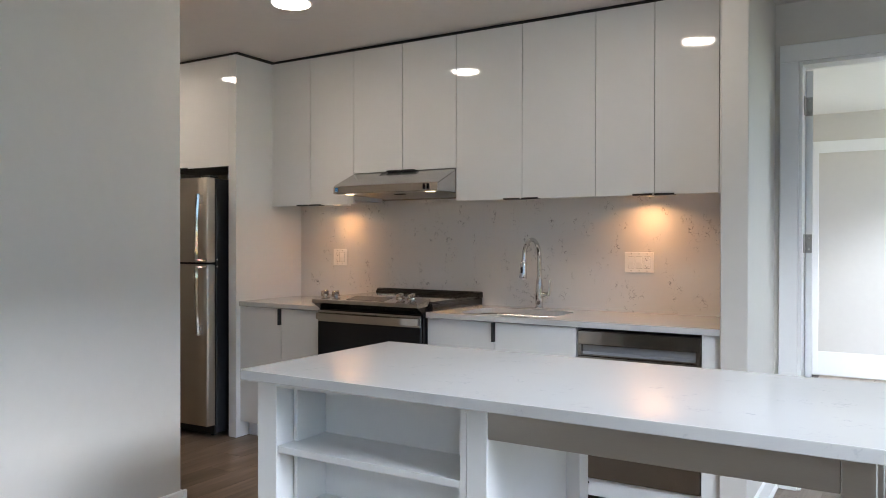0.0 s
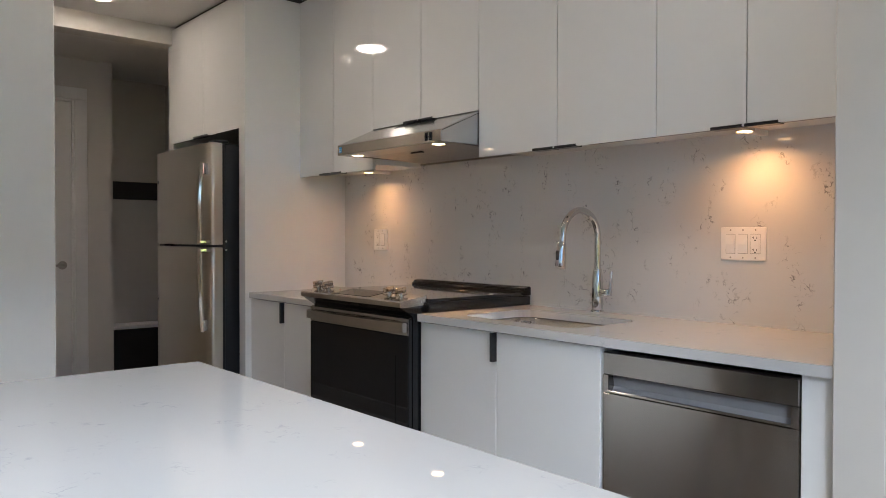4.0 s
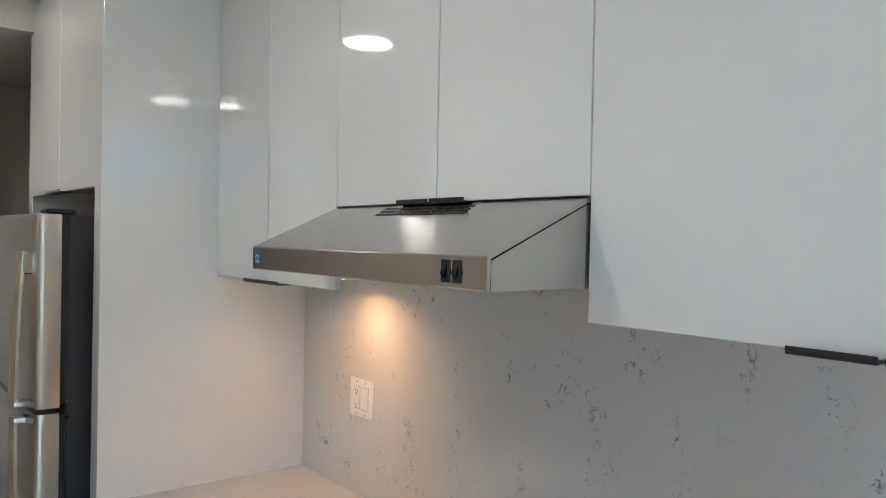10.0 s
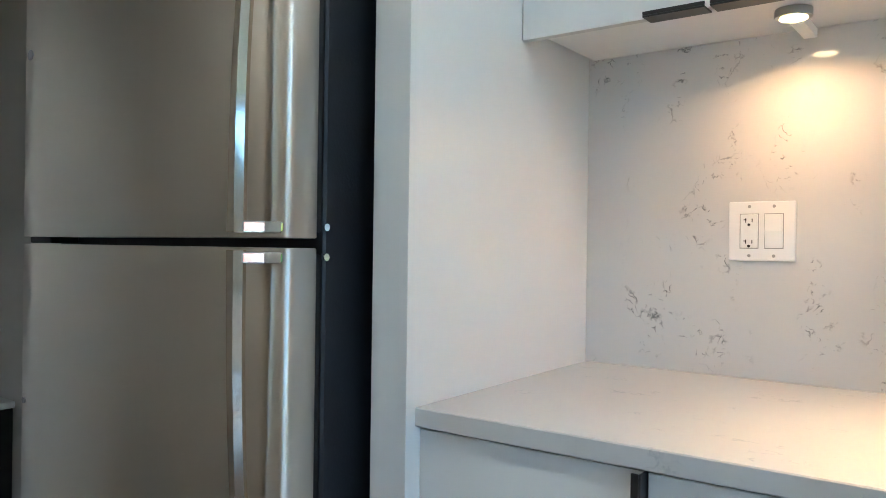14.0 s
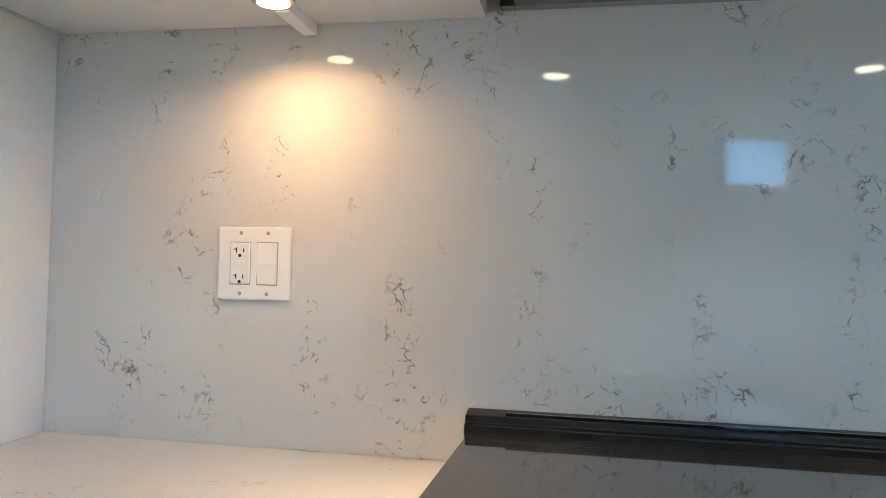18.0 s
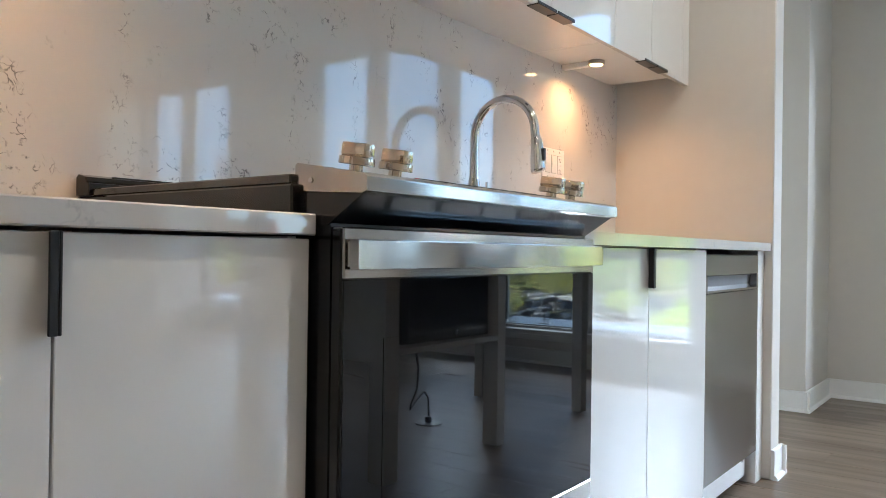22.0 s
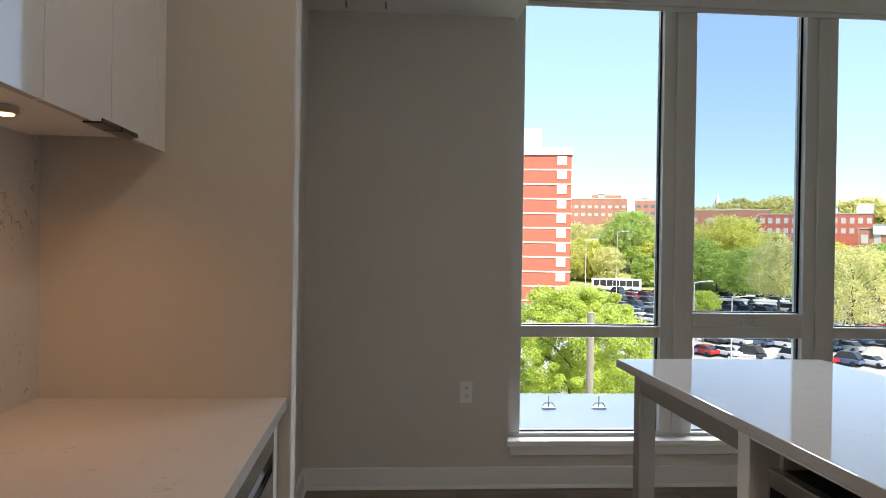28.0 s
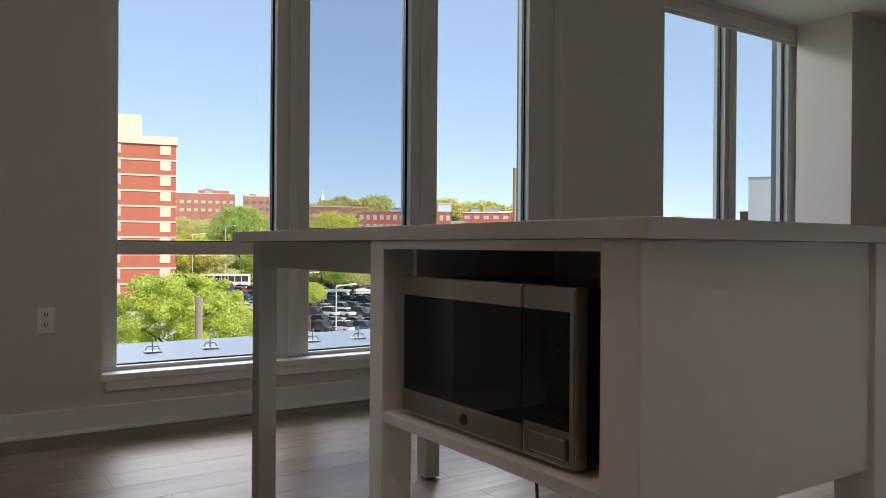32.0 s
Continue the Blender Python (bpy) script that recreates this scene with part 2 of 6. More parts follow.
def planks_material(name):
    """Grey-brown vinyl planks: long grain, dark streaks, each board its own tone and its own stretch of grain."""
    m = bpy.data.materials.new(name)
    m.use_nodes = True
    n, l = m.node_tree.nodes, m.node_tree.links
    p = n["Principled BSDF"]
    p.inputs["Specular IOR Level"].default_value = 0.45
    geo = n.new("ShaderNodeNewGeometry")
    info = n.new("ShaderNodeObjectInfo")
    own = n.new("ShaderNodeMath")
    l.new(geo.outputs["Random Per Island"], own.inputs[0])
    l.new(info.outputs["Random"], own.inputs[1])
    tone = n.new("ShaderNodeMath")
    tone.operation = "FRACT"
    l.new(own.outputs[0], tone.inputs[0])
    shift = n.new("ShaderNodeVectorMath")
    shift.operation = "SCALE"
    shift.inputs[0].default_value = (3.7, 41.0, 9.0)
    l.new(tone.outputs[0], shift.inputs["Scale"])
    moved = n.new("ShaderNodeVectorMath")
    l.new(geo.outputs["Position"], moved.inputs[0])
    l.new(shift.outputs[0], moved.inputs[1])
    heights = []
    for stretch, detail in (((9, 1.1, 9), 4), ((70, 3.0, 70), 3), ((3.5, 0.8, 3.5), 3)):
        mp = n.new("ShaderNodeMapping")
        mp.inputs["Scale"].default_value = stretch
        l.new(moved.outputs[0], mp.inputs[0])
        t = n.new("ShaderNodeTexNoise")
        t.inputs["Scale"].default_value = 1.0
        t.inputs["Detail"].default_value = detail
        t.inputs["Distortion"].default_value = 0.6
        l.new(mp.outputs[0], t.inputs[0])
        heights.append(t.outputs[0])
    value = None
    for src, low, high in ((heights[0], 0.70, 1.30), (heights[1], 0.82, 1.18), (heights[2], 0.84, 1.16), (tone.outputs[0], 0.93, 1.07)):
        r = n.new("ShaderNodeMapRange")
        if src is not tone.outputs[0]:
            r.inputs[1].default_value, r.inputs[2].default_value = 0.28, 0.72
        r.inputs[3].default_value, r.inputs[4].default_value = low, high
        l.new(src, r.inputs[0])
        if value is None:
            value = r.outputs[0]
        else:
            mul = n.new("ShaderNodeMath")
            mul.operation = "MULTIPLY"
            l.new(value, mul.inputs[0])
            l.new(r.outputs[0], mul.inputs[1])
            value = mul.outputs[0]
    col = n.new("ShaderNodeMix")
    col.data_type, col.blend_type = "RGBA", "MULTIPLY"
    col.inputs[0].default_value = 1.0
    col.inputs[6].default_value = (0.155, 0.112, 0.078, 1)
    l.new(value, col.inputs[7])
    l.new(col.outputs[2], p.inputs["Base Color"])
    gloss = n.new("ShaderNodeMapRange")
    gloss.inputs[1].default_value, gloss.inputs[2].default_value = 0.3, 0.7
    gloss.inputs[3].default_value, gloss.inputs[4].default_value = 0.38, 0.27
    l.new(heights[0], gloss.inputs[0])
    l.new(gloss.outputs[0], p.inputs["Roughness"])
    bp = n.new("ShaderNodeBump")
    bp.inputs["Strength"].default_value, bp.inputs["Distance"].default_value = 0.25, 0.001
    l.new(heights[1], bp.inputs["Height"])
    l.new(bp.outputs[0], p.inputs["Normal"])
    return m


WALL = material("wall_paint", (0.645, 0.61, 0.56), 0.55, vary=0.02, scale=3, bump=0.12, bump_scale=350)
CEIL = material("ceiling_paint", (0.74, 0.72, 0.69), 0.6, vary=0.02, scale=3, bump=0.1, bump_scale=300)
TRIM = material("trim_paint", (0.84, 0.835, 0.82), 0.35, vary=0.02, scale=4, bump=0.05)
LAMINATE = material("gloss_laminate", (0.77, 0.765, 0.75), 0.06, vary=0.01, scale=2, coat=0.7)
CARCASS = material("cabinet_side", (0.78, 0.775, 0.76), 0.25, vary=0.02, scale=3)
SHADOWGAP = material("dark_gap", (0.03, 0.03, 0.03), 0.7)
BLACK = material("black_metal", (0.012, 0.012, 0.013), 0.35, vary=0.1)
QUARTZ = quartz("backsplash_quartz", 0.17, 0.53, rough=0.05)
QUARTZ_TOP = quartz("counter_quartz", 0.44, 0.56, base=(0.60, 0.595, 0.585), rough=0.03)
STEEL = material("brushed_steel", (0.50, 0.475, 0.44), 0.16, 1.0, vary=0.02, scale=30, stretch=(0.4, 20, 20), rough_vary=0.02, brushed=0.75)
STEEL_V = material("brushed_steel_upright", (0.63, 0.575, 0.50), 0.28, 1.0, vary=0.008, scale=12, stretch=(9, 9, 0.2), brushed=0.75)
STEEL_GREY = material("satin_metal", (0.45, 0.43, 0.395), 0.36, 1.0, vary=0.03, scale=10, stretch=(0.6, 8, 8))
STEEL_DULL = material("dull_steel", (0.42, 0.40, 0.37), 0.42, 1.0, vary=0.03, scale=12, stretch=(0.5, 12, 12))
STEEL_DARK = material("dark_brushed_steel", (0.33, 0.31, 0.285), 0.20, 1.0, vary=0.02, scale=30, stretch=(0.4, 20, 20), rough_vary=0.02, brushed=0.75)
CHROME = material("chrome", (0.66, 0.66, 0.66), 0.05, 1.0, vary=0.01)
SINKSTEEL = material("sink_steel", (0.58, 0.56, 0.53), 0.22, 1.0, vary=0.04, stretch=(1, 20, 20))
BLACKGLASS = material("black_glass", (0.008, 0.009, 0.011), 0.02, vary=0.05, spec=0.38)
COOKTOP = material("cooktop_glass", (0.02, 0.021, 0.023), 0.06, vary=0.05, coat=0.3)
BLACKENAMEL = material("black_enamel", (0.008, 0.008, 0.009), 0.13, vary=0.1)
DARKSIDE = material("fridge_side", (0.018, 0.020, 0.025), 0.4, vary=0.1, bump=0.15, bump_scale=200)
PLASTIC = material("white_plastic", (0.87, 0.865, 0.85), 0.3, vary=0.01)
GREYPLASTIC = material("grey_plastic", (0.25, 0.25, 0.26), 0.4)
BLUE = material("blue_sticker", (0.02, 0.22, 0.55), 0.4)
RED = material("red_plastic", (0.5, 0.03, 0.02), 0.4)
FRAME = material("window_frame_paint", (0.62, 0.61, 0.585), 0.4, vary=0.02)
GASKET = material("window_gasket", (0.02, 0.021, 0.024), 0.5)
# Pane tint darkens the view out; shadowless panes still let full daylight in.
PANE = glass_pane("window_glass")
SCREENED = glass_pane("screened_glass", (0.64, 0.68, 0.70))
FLOOR = planks_material("vinyl_plank")
FLOORBASE = material("floor_base", (0.06, 0.045, 0.035), 0.7)
BLIND = material("blind_cassette", (0.66, 0.65, 0.62), 0.45, vary=0.02)
LAMP = glowing("ceiling_lamp_lens", (1.0, 0.86, 0.70), 11.0)
PUCK = glowing("puck_lamp_lens", (1.0, 0.58, 0.24), 2.0)
HOODLAMP = glowing("hood_lamp_lens", (1.0, 0.70, 0.40), 2.0)
FILTER = material("hood_filter", (0.36, 0.34, 0.32), 0.4, 1.0, vary=0.15, scale=30, bump=0.5, bump_scale=500)
FINMETAL = material("fin_metal", (0.10, 0.115, 0.13), 0.5, vary=0.05)
PLATEGAP = material("plate_shadow_line", (0.36, 0.355, 0.345), 0.6)
KNOBSTEEL = material("polished_steel", (0.60, 0.53, 0.44), 0.08, 1.0, vary=0.02)
DISPLAYMARK = material("grey_display_print", (0.16, 0.16, 0.165), 0.4)
BENCHBLACK = material("black_wood", (0.015, 0.014, 0.014), 0.5, vary=0.2)


# ---- mesh helpers ----
def bevelled(bm, width, segments=2):
    if width:
        bmesh.ops.bevel(bm, geom=[e for e in bm.edges if e.calc_face_angle(0) > 0.6], offset=width, segments=segments, profile=0.6, affect="EDGES")
    return bm


def box(x0, x1, y0, y1, z0, z1, bevel=0.0, segments=1, bm=None):
    b = bmesh.new()
    bmesh.ops.create_cube(b, size=1)
    for v in b.verts:
        v.co = ((x0 + x1) / 2 + v.co.x * (x1 - x0), (y0 + y1) / 2 + v.co.y * (y1 - y0), (z0 + z1) / 2 + v.co.z * (z1 - z0))
    bevelled(b, bevel, segments)
    return merged(bm, b)


def merged(bm, b):
    if bm is None:
        return b
    me = bpy.data.meshes.new("tmp")
    b.to_mesh(me)
    bm.from_mesh(me)
    bpy.data.meshes.remove(me)
    b.free()
    return bm


def cyl(x, y, z, r, h, axis="z", r2=None, seg=24, bevel=0.0, bm=None):
    """A drum from (x, y, z), h long along the axis, r wide at its start and r2 at its end."""
    b = bmesh.new()
    bmesh.ops.create_cone(b, cap_ends=True, segments=seg, radius1=r, radius2=r if r2 is None else r2, depth=abs(h))
    bmesh.ops.translate(b, verts=b.verts, vec=(0, 0, h / 2))
    if axis == "x":
        bmesh.ops.rotate(b, verts=b.verts, cent=(0, 0, 0), matrix=Matrix.Rotation(radians(90), 3, "Y"))
    if axis == "y":
        bmesh.ops.rotate(b, verts=b.verts, cent=(0, 0, 0), matrix=Matrix.Rotation(radians(-90), 3, "X"))
    bmesh.ops.translate(b, verts=b.verts, vec=(x, y, z))
    if bevel:
        bevelled(b, bevel, 2)
    return merged(bm, b)


def tube(points, r, seg=12, bm=None, radii=None):
    """A round bar along points."""
    b = bmesh.new()
    pts = [Vector(p) for p in points]
    rings = []
    side = None
    for i, p in enumerate(pts):
        way = (pts[min(i + 1, len(pts) - 1)] - pts[max(i - 1, 0)]).normalized()
        if side is None:
            side = way.orthogonal().normalized()
        side = (side - way * side.dot(way)).normalized()
        up = way.cross(side)
        rr = radii[i] if radii else r
        rings.append([b.verts.new(p + (side * math.cos(a) + up * math.sin(a)) * rr) for a in [2 * math.pi * k / seg for k in range(seg)]])
    for u, v in zip(rings, rings[1:]):
        for k in range(seg):
            b.faces.new((u[k], u[(k + 1) % seg], v[(k + 1) % seg], v[k]))
    b.faces.new(rings[0][::-1])
    b.faces.new(rings[-1])
    return merged(bm, b)


def prism(profile, x0, x1, axis="x", bevel=0.0, bm=None):
    """A profile of (a, b) pairs drawn out from x0 to x1: (y, z) along x, (x, z) along y, (x, y) along z."""
    b = bmesh.new()
    put = {"x": lambda s, p: (s, p[0], p[1]), "y": lambda s, p: (p[0], s, p[1]), "z": lambda s, p: (p[0], p[1], s)}[axis]
    one = [b.verts.new(put(x0, p)) for p in profile]
    two = [b.verts.new(put(x1, p)) for p in profile]
    n = len(profile)
    for k in range(n):
        b.faces.new((one[k], one[(k + 1) % n], two[(k + 1) % n], two[k]))
    b.faces.new(one[::-1])
    b.faces.new(two)
    bmesh.ops.recalc_face_normals(b, faces=b.faces)
    bevelled(b, bevel)
    return merged(bm, b)


ORIGIN = {}


def solid(name, bm, mat, smooth=False):
    me = bpy.data.meshes.new(name)
    bm.to_mesh(me)
    bm.free()
    me.materials.append(mat)
    if smooth:
        me.shade_smooth()
        me.set_sharp_from_angle(angle=radians(35))
    return me


def thing(name, place, label, category, group=""):
    ob = new(name)
    ob.location = place
    ob.empty_display_size = 0.1
    ORIGIN[ob.name] = Vector(place)
    return tagged(ob, label, category, group)


def part(name, bm, mat, parent, label="", smooth=False):
    """One mesh under a thing or a part; its corners are given in the world."""
    at = ORIGIN[parent.name]
    bmesh.ops.translate(bm, verts=bm.verts, vec=-at)
    ob = new(name, solid(name, bm, mat, smooth))
    ob.parent = parent
    ORIGIN[ob.name] = at
    return tagged(ob, label)


def structure(name, bm, mat, label="", category="", smooth=False):
    ob = new(name, solid(name, bm, mat, smooth))
    ORIGIN[ob.name] = Vector((0, 0, 0))
    return tagged(ob, label, category, kind="structure")


def single(name, bm, mat, label, category, group="", smooth=False):
    ob = new(name, solid(name, bm, mat, smooth))
    ORIGIN[ob.name] = Vector((0, 0, 0))
    return tagged(ob, label, category, group)

# ---- setting ----
CEIL_Z, HIGH_Z = 2.59, 2.84
WIN_X = 5.19
W3A, W3B = 2.40, 3.04


def wall_with_openings(name, axis, at, thick, a0, a1, z0, z1, openings, mat=WALL, label="", parts=None):
    """A wall in the plane axis = at..at+thick, from a0 to a1, pierced by openings (a, b, low, high)."""
    bm = bmesh.new()
    cuts = sorted(openings)
    edge = a0

    def slab(p, q, low, high):
        if q - p > 1e-4 and high - low > 1e-4:
            if axis == "x":
                box(at, at + thick, p, q, low, high, bm=bm)
            else:
                box(p, q, at, at + thick, low, high, bm=bm)

    for a, b, low, high in cuts:
        slab(edge, a, z0, z1)
        slab(a, b, z0, low)
        slab(a, b, high, z1)
        edge = b
    slab(edge, a1, z0, z1)
    return structure(name, bm, mat, label or "painted plaster wall in warm greige", "wall")


floor = structure("floor", box(-4.0, 5.4, -8.05, 4.5, -0.2, -0.006), FLOORBASE, "grey-brown wood-look vinyl plank floor", "floor")
bm = bmesh.new()
box(-4.0, 5.4, -1.62, 4.5, CEIL_Z, CEIL_Z + 0.35, bm=bm)
box(-4.0, 5.4, -8.05, -1.62, HIGH_Z, HIGH_Z + 0.1, bm=bm)
structure("ceiling", bm, CEIL, "painted ceiling with a lower part above the kitchen", "ceiling")
bm = box(-1.2, -1.05, -1.815, 0.0, 2.475, CEIL_Z)
structure("trim_hall_header", bm, WALL, "painted header across the hall ceiling", "beam")

wall_with_openings("wall_kitchen", "y", 0.012, 0.12, -4.0, 3.115, 0, CEIL_Z, [], label="painted wall behind the kitchen cabinets")
structure("wall_stub", box(3.115, 3.235, -0.655, 0.14, 0, CEIL_Z, 0.004), WALL, "short painted wall at the end of the kitchen counter", "wall")
wall_with_openings("wall_door", "y", 0.14, 0.12, 3.115, 4.70, 0, CEIL_Z, [(3.352, 4.212, 0, 2.27)], label="painted wall with a tall doorway")
structure("wall_bump", box(4.582, 5.19, -0.478, 0.14, 0, CEIL_Z, 0.003), WALL, "painted boxed-out column beside the window wall", "wall")
wall_with_openings("wall_window", "x", WIN_X, 0.26, -8.05, 0.14, 0, HIGH_Z, [(-4.47, -1.60, 0.255, 2.80), (-7.42, -5.508, 0.255, 2.80)], label="painted outer wall with tall windows")
structure("wall_column", box(4.70, 5.19, -7.9, -7.24, 0, HIGH_Z, 0.003), WALL, "painted boxed-out column in the living room corner", "wall")
structure("wall_living_side", box(0.72, 0.862, -8.05, -1.815, 0, HIGH_Z, 0.004), WALL, "painted wall between living room and hall", "wall")
wall_with_openings("wall_living_far", "y", -8.05, 0.15, 0.862, 5.19, 0, HIGH_Z, [(W3A - 0.02, W3B + 0.02, 2.23, 2.77)], label="painted far wall of the living room")
structure("wall_hall_side", box(-4.0, 0.72, -1.955, -1.815, 0, HIGH_Z), WALL, "painted wall along the hall", "wall")
wall_with_openings("wall_hall_end", "x", -2.51, 0.12, -1.82, -0.63, 0, CEIL_Z, [(-1.78, -0.914, 0, 2.27)], label="painted wall at the end of the hall with a closet door")
structure("wall_niche", box(-3.15, -3.0, -1.82, 0.012, 0, CEIL_Z), WALL, "painted back wall of the entry niche", "wall")
structure("wall_room_far", box(2.3, 5.4, 4.1, 4.25, 0, CEIL_Z), WALL, "painted far wall of the bedroom", "wall")
structure("wall_room_left", box(2.3, 2.42, 0.132, 4.1, 0, CEIL_Z), WALL, "painted side wall of the bedroom", "wall")
# The wide opening is unseen, added to let daylight into the bedroom.
wall_with_openings("wall_room_right", "x", 5.28, 0.12, 0.14, 4.1, 0, CEIL_Z, [(1.9, 3.9, 0.3, 2.4)], label="painted outer wall of the bedroom with an unseen opening added for light")


def skirting(name, axis, at, side, a0, a1, height=0.115, deep=0.014):
    """A skirting board with an eased top and a quarter-round shoe, standing out from a wall towards side."""
    prof = [(0, 0), (deep + 0.013, 0), (deep + 0.012, 0.008), (deep + 0.006, 0.016), (deep, 0.019), (deep, height - 0.004), (deep - 0.004, height), (0, height)]
    prof = [(at + side * p, z) for p, z in prof]
    if axis == "x":
        return structure(name, prism(prof, a0, a1, "y"), TRIM, "white painted skirting board with a shoe moulding", "baseboard")
    return structure(name, prism(prof, a0, a1, "x"), TRIM, "white painted skirting board with a shoe moulding", "baseboard")


skirting("baseboard_stub_side", "x", 3.235, 1, -0.682, 0.14)
skirting("baseboard_stub_end", "y", -0.655, -1, 3.115, 3.262)
skirting("baseboard_bump_front", "y", -0.478, -1, 4.555, 5.19)
skirting("baseboard_bump_side", "x", 4.582, -1, -0.505, 0.14)
skirting("baseboard_window_wall", "x", WIN_X, -1, -7.24, -0.478)
skirting("baseboard_living_side", "x", 0.862, 1, -7.9, -1.79)
skirting("baseboard_living_end", "y", -1.815, 1, 0.72, 0.889)
skirting("baseboard_hall", "y", -1.815, 1, -2.39, 0.72)
skirting("baseboard_hall_end", "x", -2.39, 1, -0.82, -0.603)
skirting("baseboard_hall_end_return", "y", -0.63, 1, -2.51, -2.363)
skirting("baseboard_room", "y", 4.1, -1, 2.42, 3.0)


# ---- doors ----
def panel_door(name, axis, at, a0, a1, z1, side, label, hand="", panels=1, knob_at=None):
    """A painted door slab with recessed panels; its face at axis = at towards side."""
    ob = thing(name, (at, a0, 0) if axis == "x" else (a0, at, 0), label, "door")
    ob["kind"] = "structure"

    def slab(p, q, low, high, near, far, bevel=0.0):
        u, v = sorted((at + side * near, at + side * far))
        return box(u, v, p, q, low, high, bevel) if axis == "x" else box(p, q, u, v, low, high, bevel)

    rail = 0.115
    part("stile", slab(a0, a0 + rail, 0.008, z1, -0.035, 0, 0.002), TRIM, ob)
    part("stile", slab(a1 - rail, a1, 0.008, z1, -0.035, 0, 0.002), TRIM, ob)
    part("rail", slab(a0 + rail, a1 - rail, 0.008, 0.24, -0.035, 0, 0.002), TRIM, ob)
    part("rail", slab(a0 + rail, a1 - rail, z1 - rail, z1, -0.035, 0, 0.002), TRIM, ob)
    low, high = 0.24, z1 - rail
    if panels == 2:
        part("rail", slab(a0 + rail, a1 - rail, 0.95, 1.07, -0.035, 0, 0.002), TRIM, ob)
        part("panel", slab(a0 + rail, a1 - rail, low, 0.95, -0.028, -0.009), TRIM, ob)
        part("panel", slab(a0 + rail, a1 - rail, 1.07, high, -0.028, -0.009), TRIM, ob)
    else:
        part("panel", slab(a0 + rail, a1 - rail, low, high, -0.028, -0.009), TRIM, ob)
    if knob_at is not None:
        k = side * 1.0
        if axis == "x":
            part("rosette", cyl(at, knob_at, 1.0, 0.032, 0.008 * k, "x", bevel=0.002), STEEL_DULL, ob, "satin nickel rosette", True)
            lever = tube([(at + 0.008 * k, knob_at, 1.0), (at + 0.045 * k, knob_at, 1.0), (at + 0.052 * k, knob_at - 0.02, 1.0), (at + 0.05 * k, knob_at - 0.12, 1.0)], 0.009)
            part("lever", lever, STEEL_DULL, ob, "satin nickel lever handle", True)
    return ob


def casing(name, axis, at, side, a0, a1, z1, width=0.092):
    """Flat architrave round an opening, with a small inner bead."""
    def slab(p, q, low, high, near, far):
        u, v = sorted((at + side * near, at + side * far))
        return box(u, v, p, q, low, high, 0.0025) if axis == "x" else box(p, q, u, v, low, high, 0.0025)

    ob = thing(name, (at, a0, 0) if axis == "x" else (a0, at, 0), "white painted flat door casing", "door casing")
    ob["kind"] = "structure"
    part("jamb", slab(a0 - width, a0, 0, z1, 0, 0.018), TRIM, ob)
    part("jamb", slab(a1, a1 + width, 0, z1, 0, 0.018), TRIM, ob)
    part("head", slab(a0 - width, a1 + width, z1, z1 + width, 0, 0.018), TRIM, ob)
    for p, q in ((a0, a0 + 0.018), (a1 - 0.018, a1)):
        part("reveal", slab(p, q, 0, z1, -0.125, 0.006), TRIM, ob)
    part("reveal", slab(a0 + 0.018, a1 - 0.018, z1 - 0.018, z1, -0.125, 0.006), TRIM, ob)
    return ob


casing("trim_door_casing", "y", 0.14, -1, 3.352, 4.212, 2.27)
door_open = thing("door_1", (3.372, 0.262, 0), "white painted door standing open on steel hinges", "door")
door_open["kind"] = "structure"
leaf = box(0, 0.036, 0.0, 0.84, 0.01, 2.245, 0.002)
leaf.transform(Matrix.Translation((3.374, 0.266, 0)) @ Matrix.Rotation(radians(24), 4, "Z"))
part("slab", leaf, TRIM, door_open)
for hz in (0.28, 1.31, 2.05):
    h = part("hinge", box(3.370, 3.3735, 0.20, 0.262, hz - 0.05, hz + 0.05, 0.001), STEEL_GREY, door_open, "satin steel butt hinge")
    part("hinge_leaf", box(3.374, 3.406, 0.262, 0.2658, hz - 0.05, hz + 0.05, 0.001), STEEL_GREY, h)
    for dz in (-0.03, 0.03):
        part("screw", cyl(3.392, 0.262, hz + dz, 0.004, -0.002, "y", seg=10), CHROME, h)
panel_door("door_2", "y", 4.095, 2.985, 3.90, 2.32, -1, "white painted closet door with one recessed panel, closed")
panel_door("door_3", "x", -2.398, -1.76, -0.934, 2.25, 1, "white painted hall door with two recessed panels, closed", panels=2, knob_at=-1.0)
casing("trim_hall_casing", "x", -2.39, 1, -1.78, -0.914, 2.27)

# ---- entry niche ----
bench = thing("entry_bench", (-2.9, -0.3, 0), "black wooden entry bench in a niche", "bench")
part("body", box(-3.0, -2.78, -1.2, 0.0, 0, 0.43, 0.004), BENCHBLACK, bench)
part("seat", box(-3.0, -2.76, -1.2, 0.0, 0.43, 0.46, 0.004), TRIM, bench, "pale seat board")
rail = thing("coat_rail", (-3.0, -0.3, 1.6), "black wooden coat rail on the niche wall", "coat rail")
part("board", box(-3.0, -2.975, -1.2, 0.0, 1.545, 1.70, 0.003), BENCHBLACK, rail)

# ---- windows ----
GX = 5.32


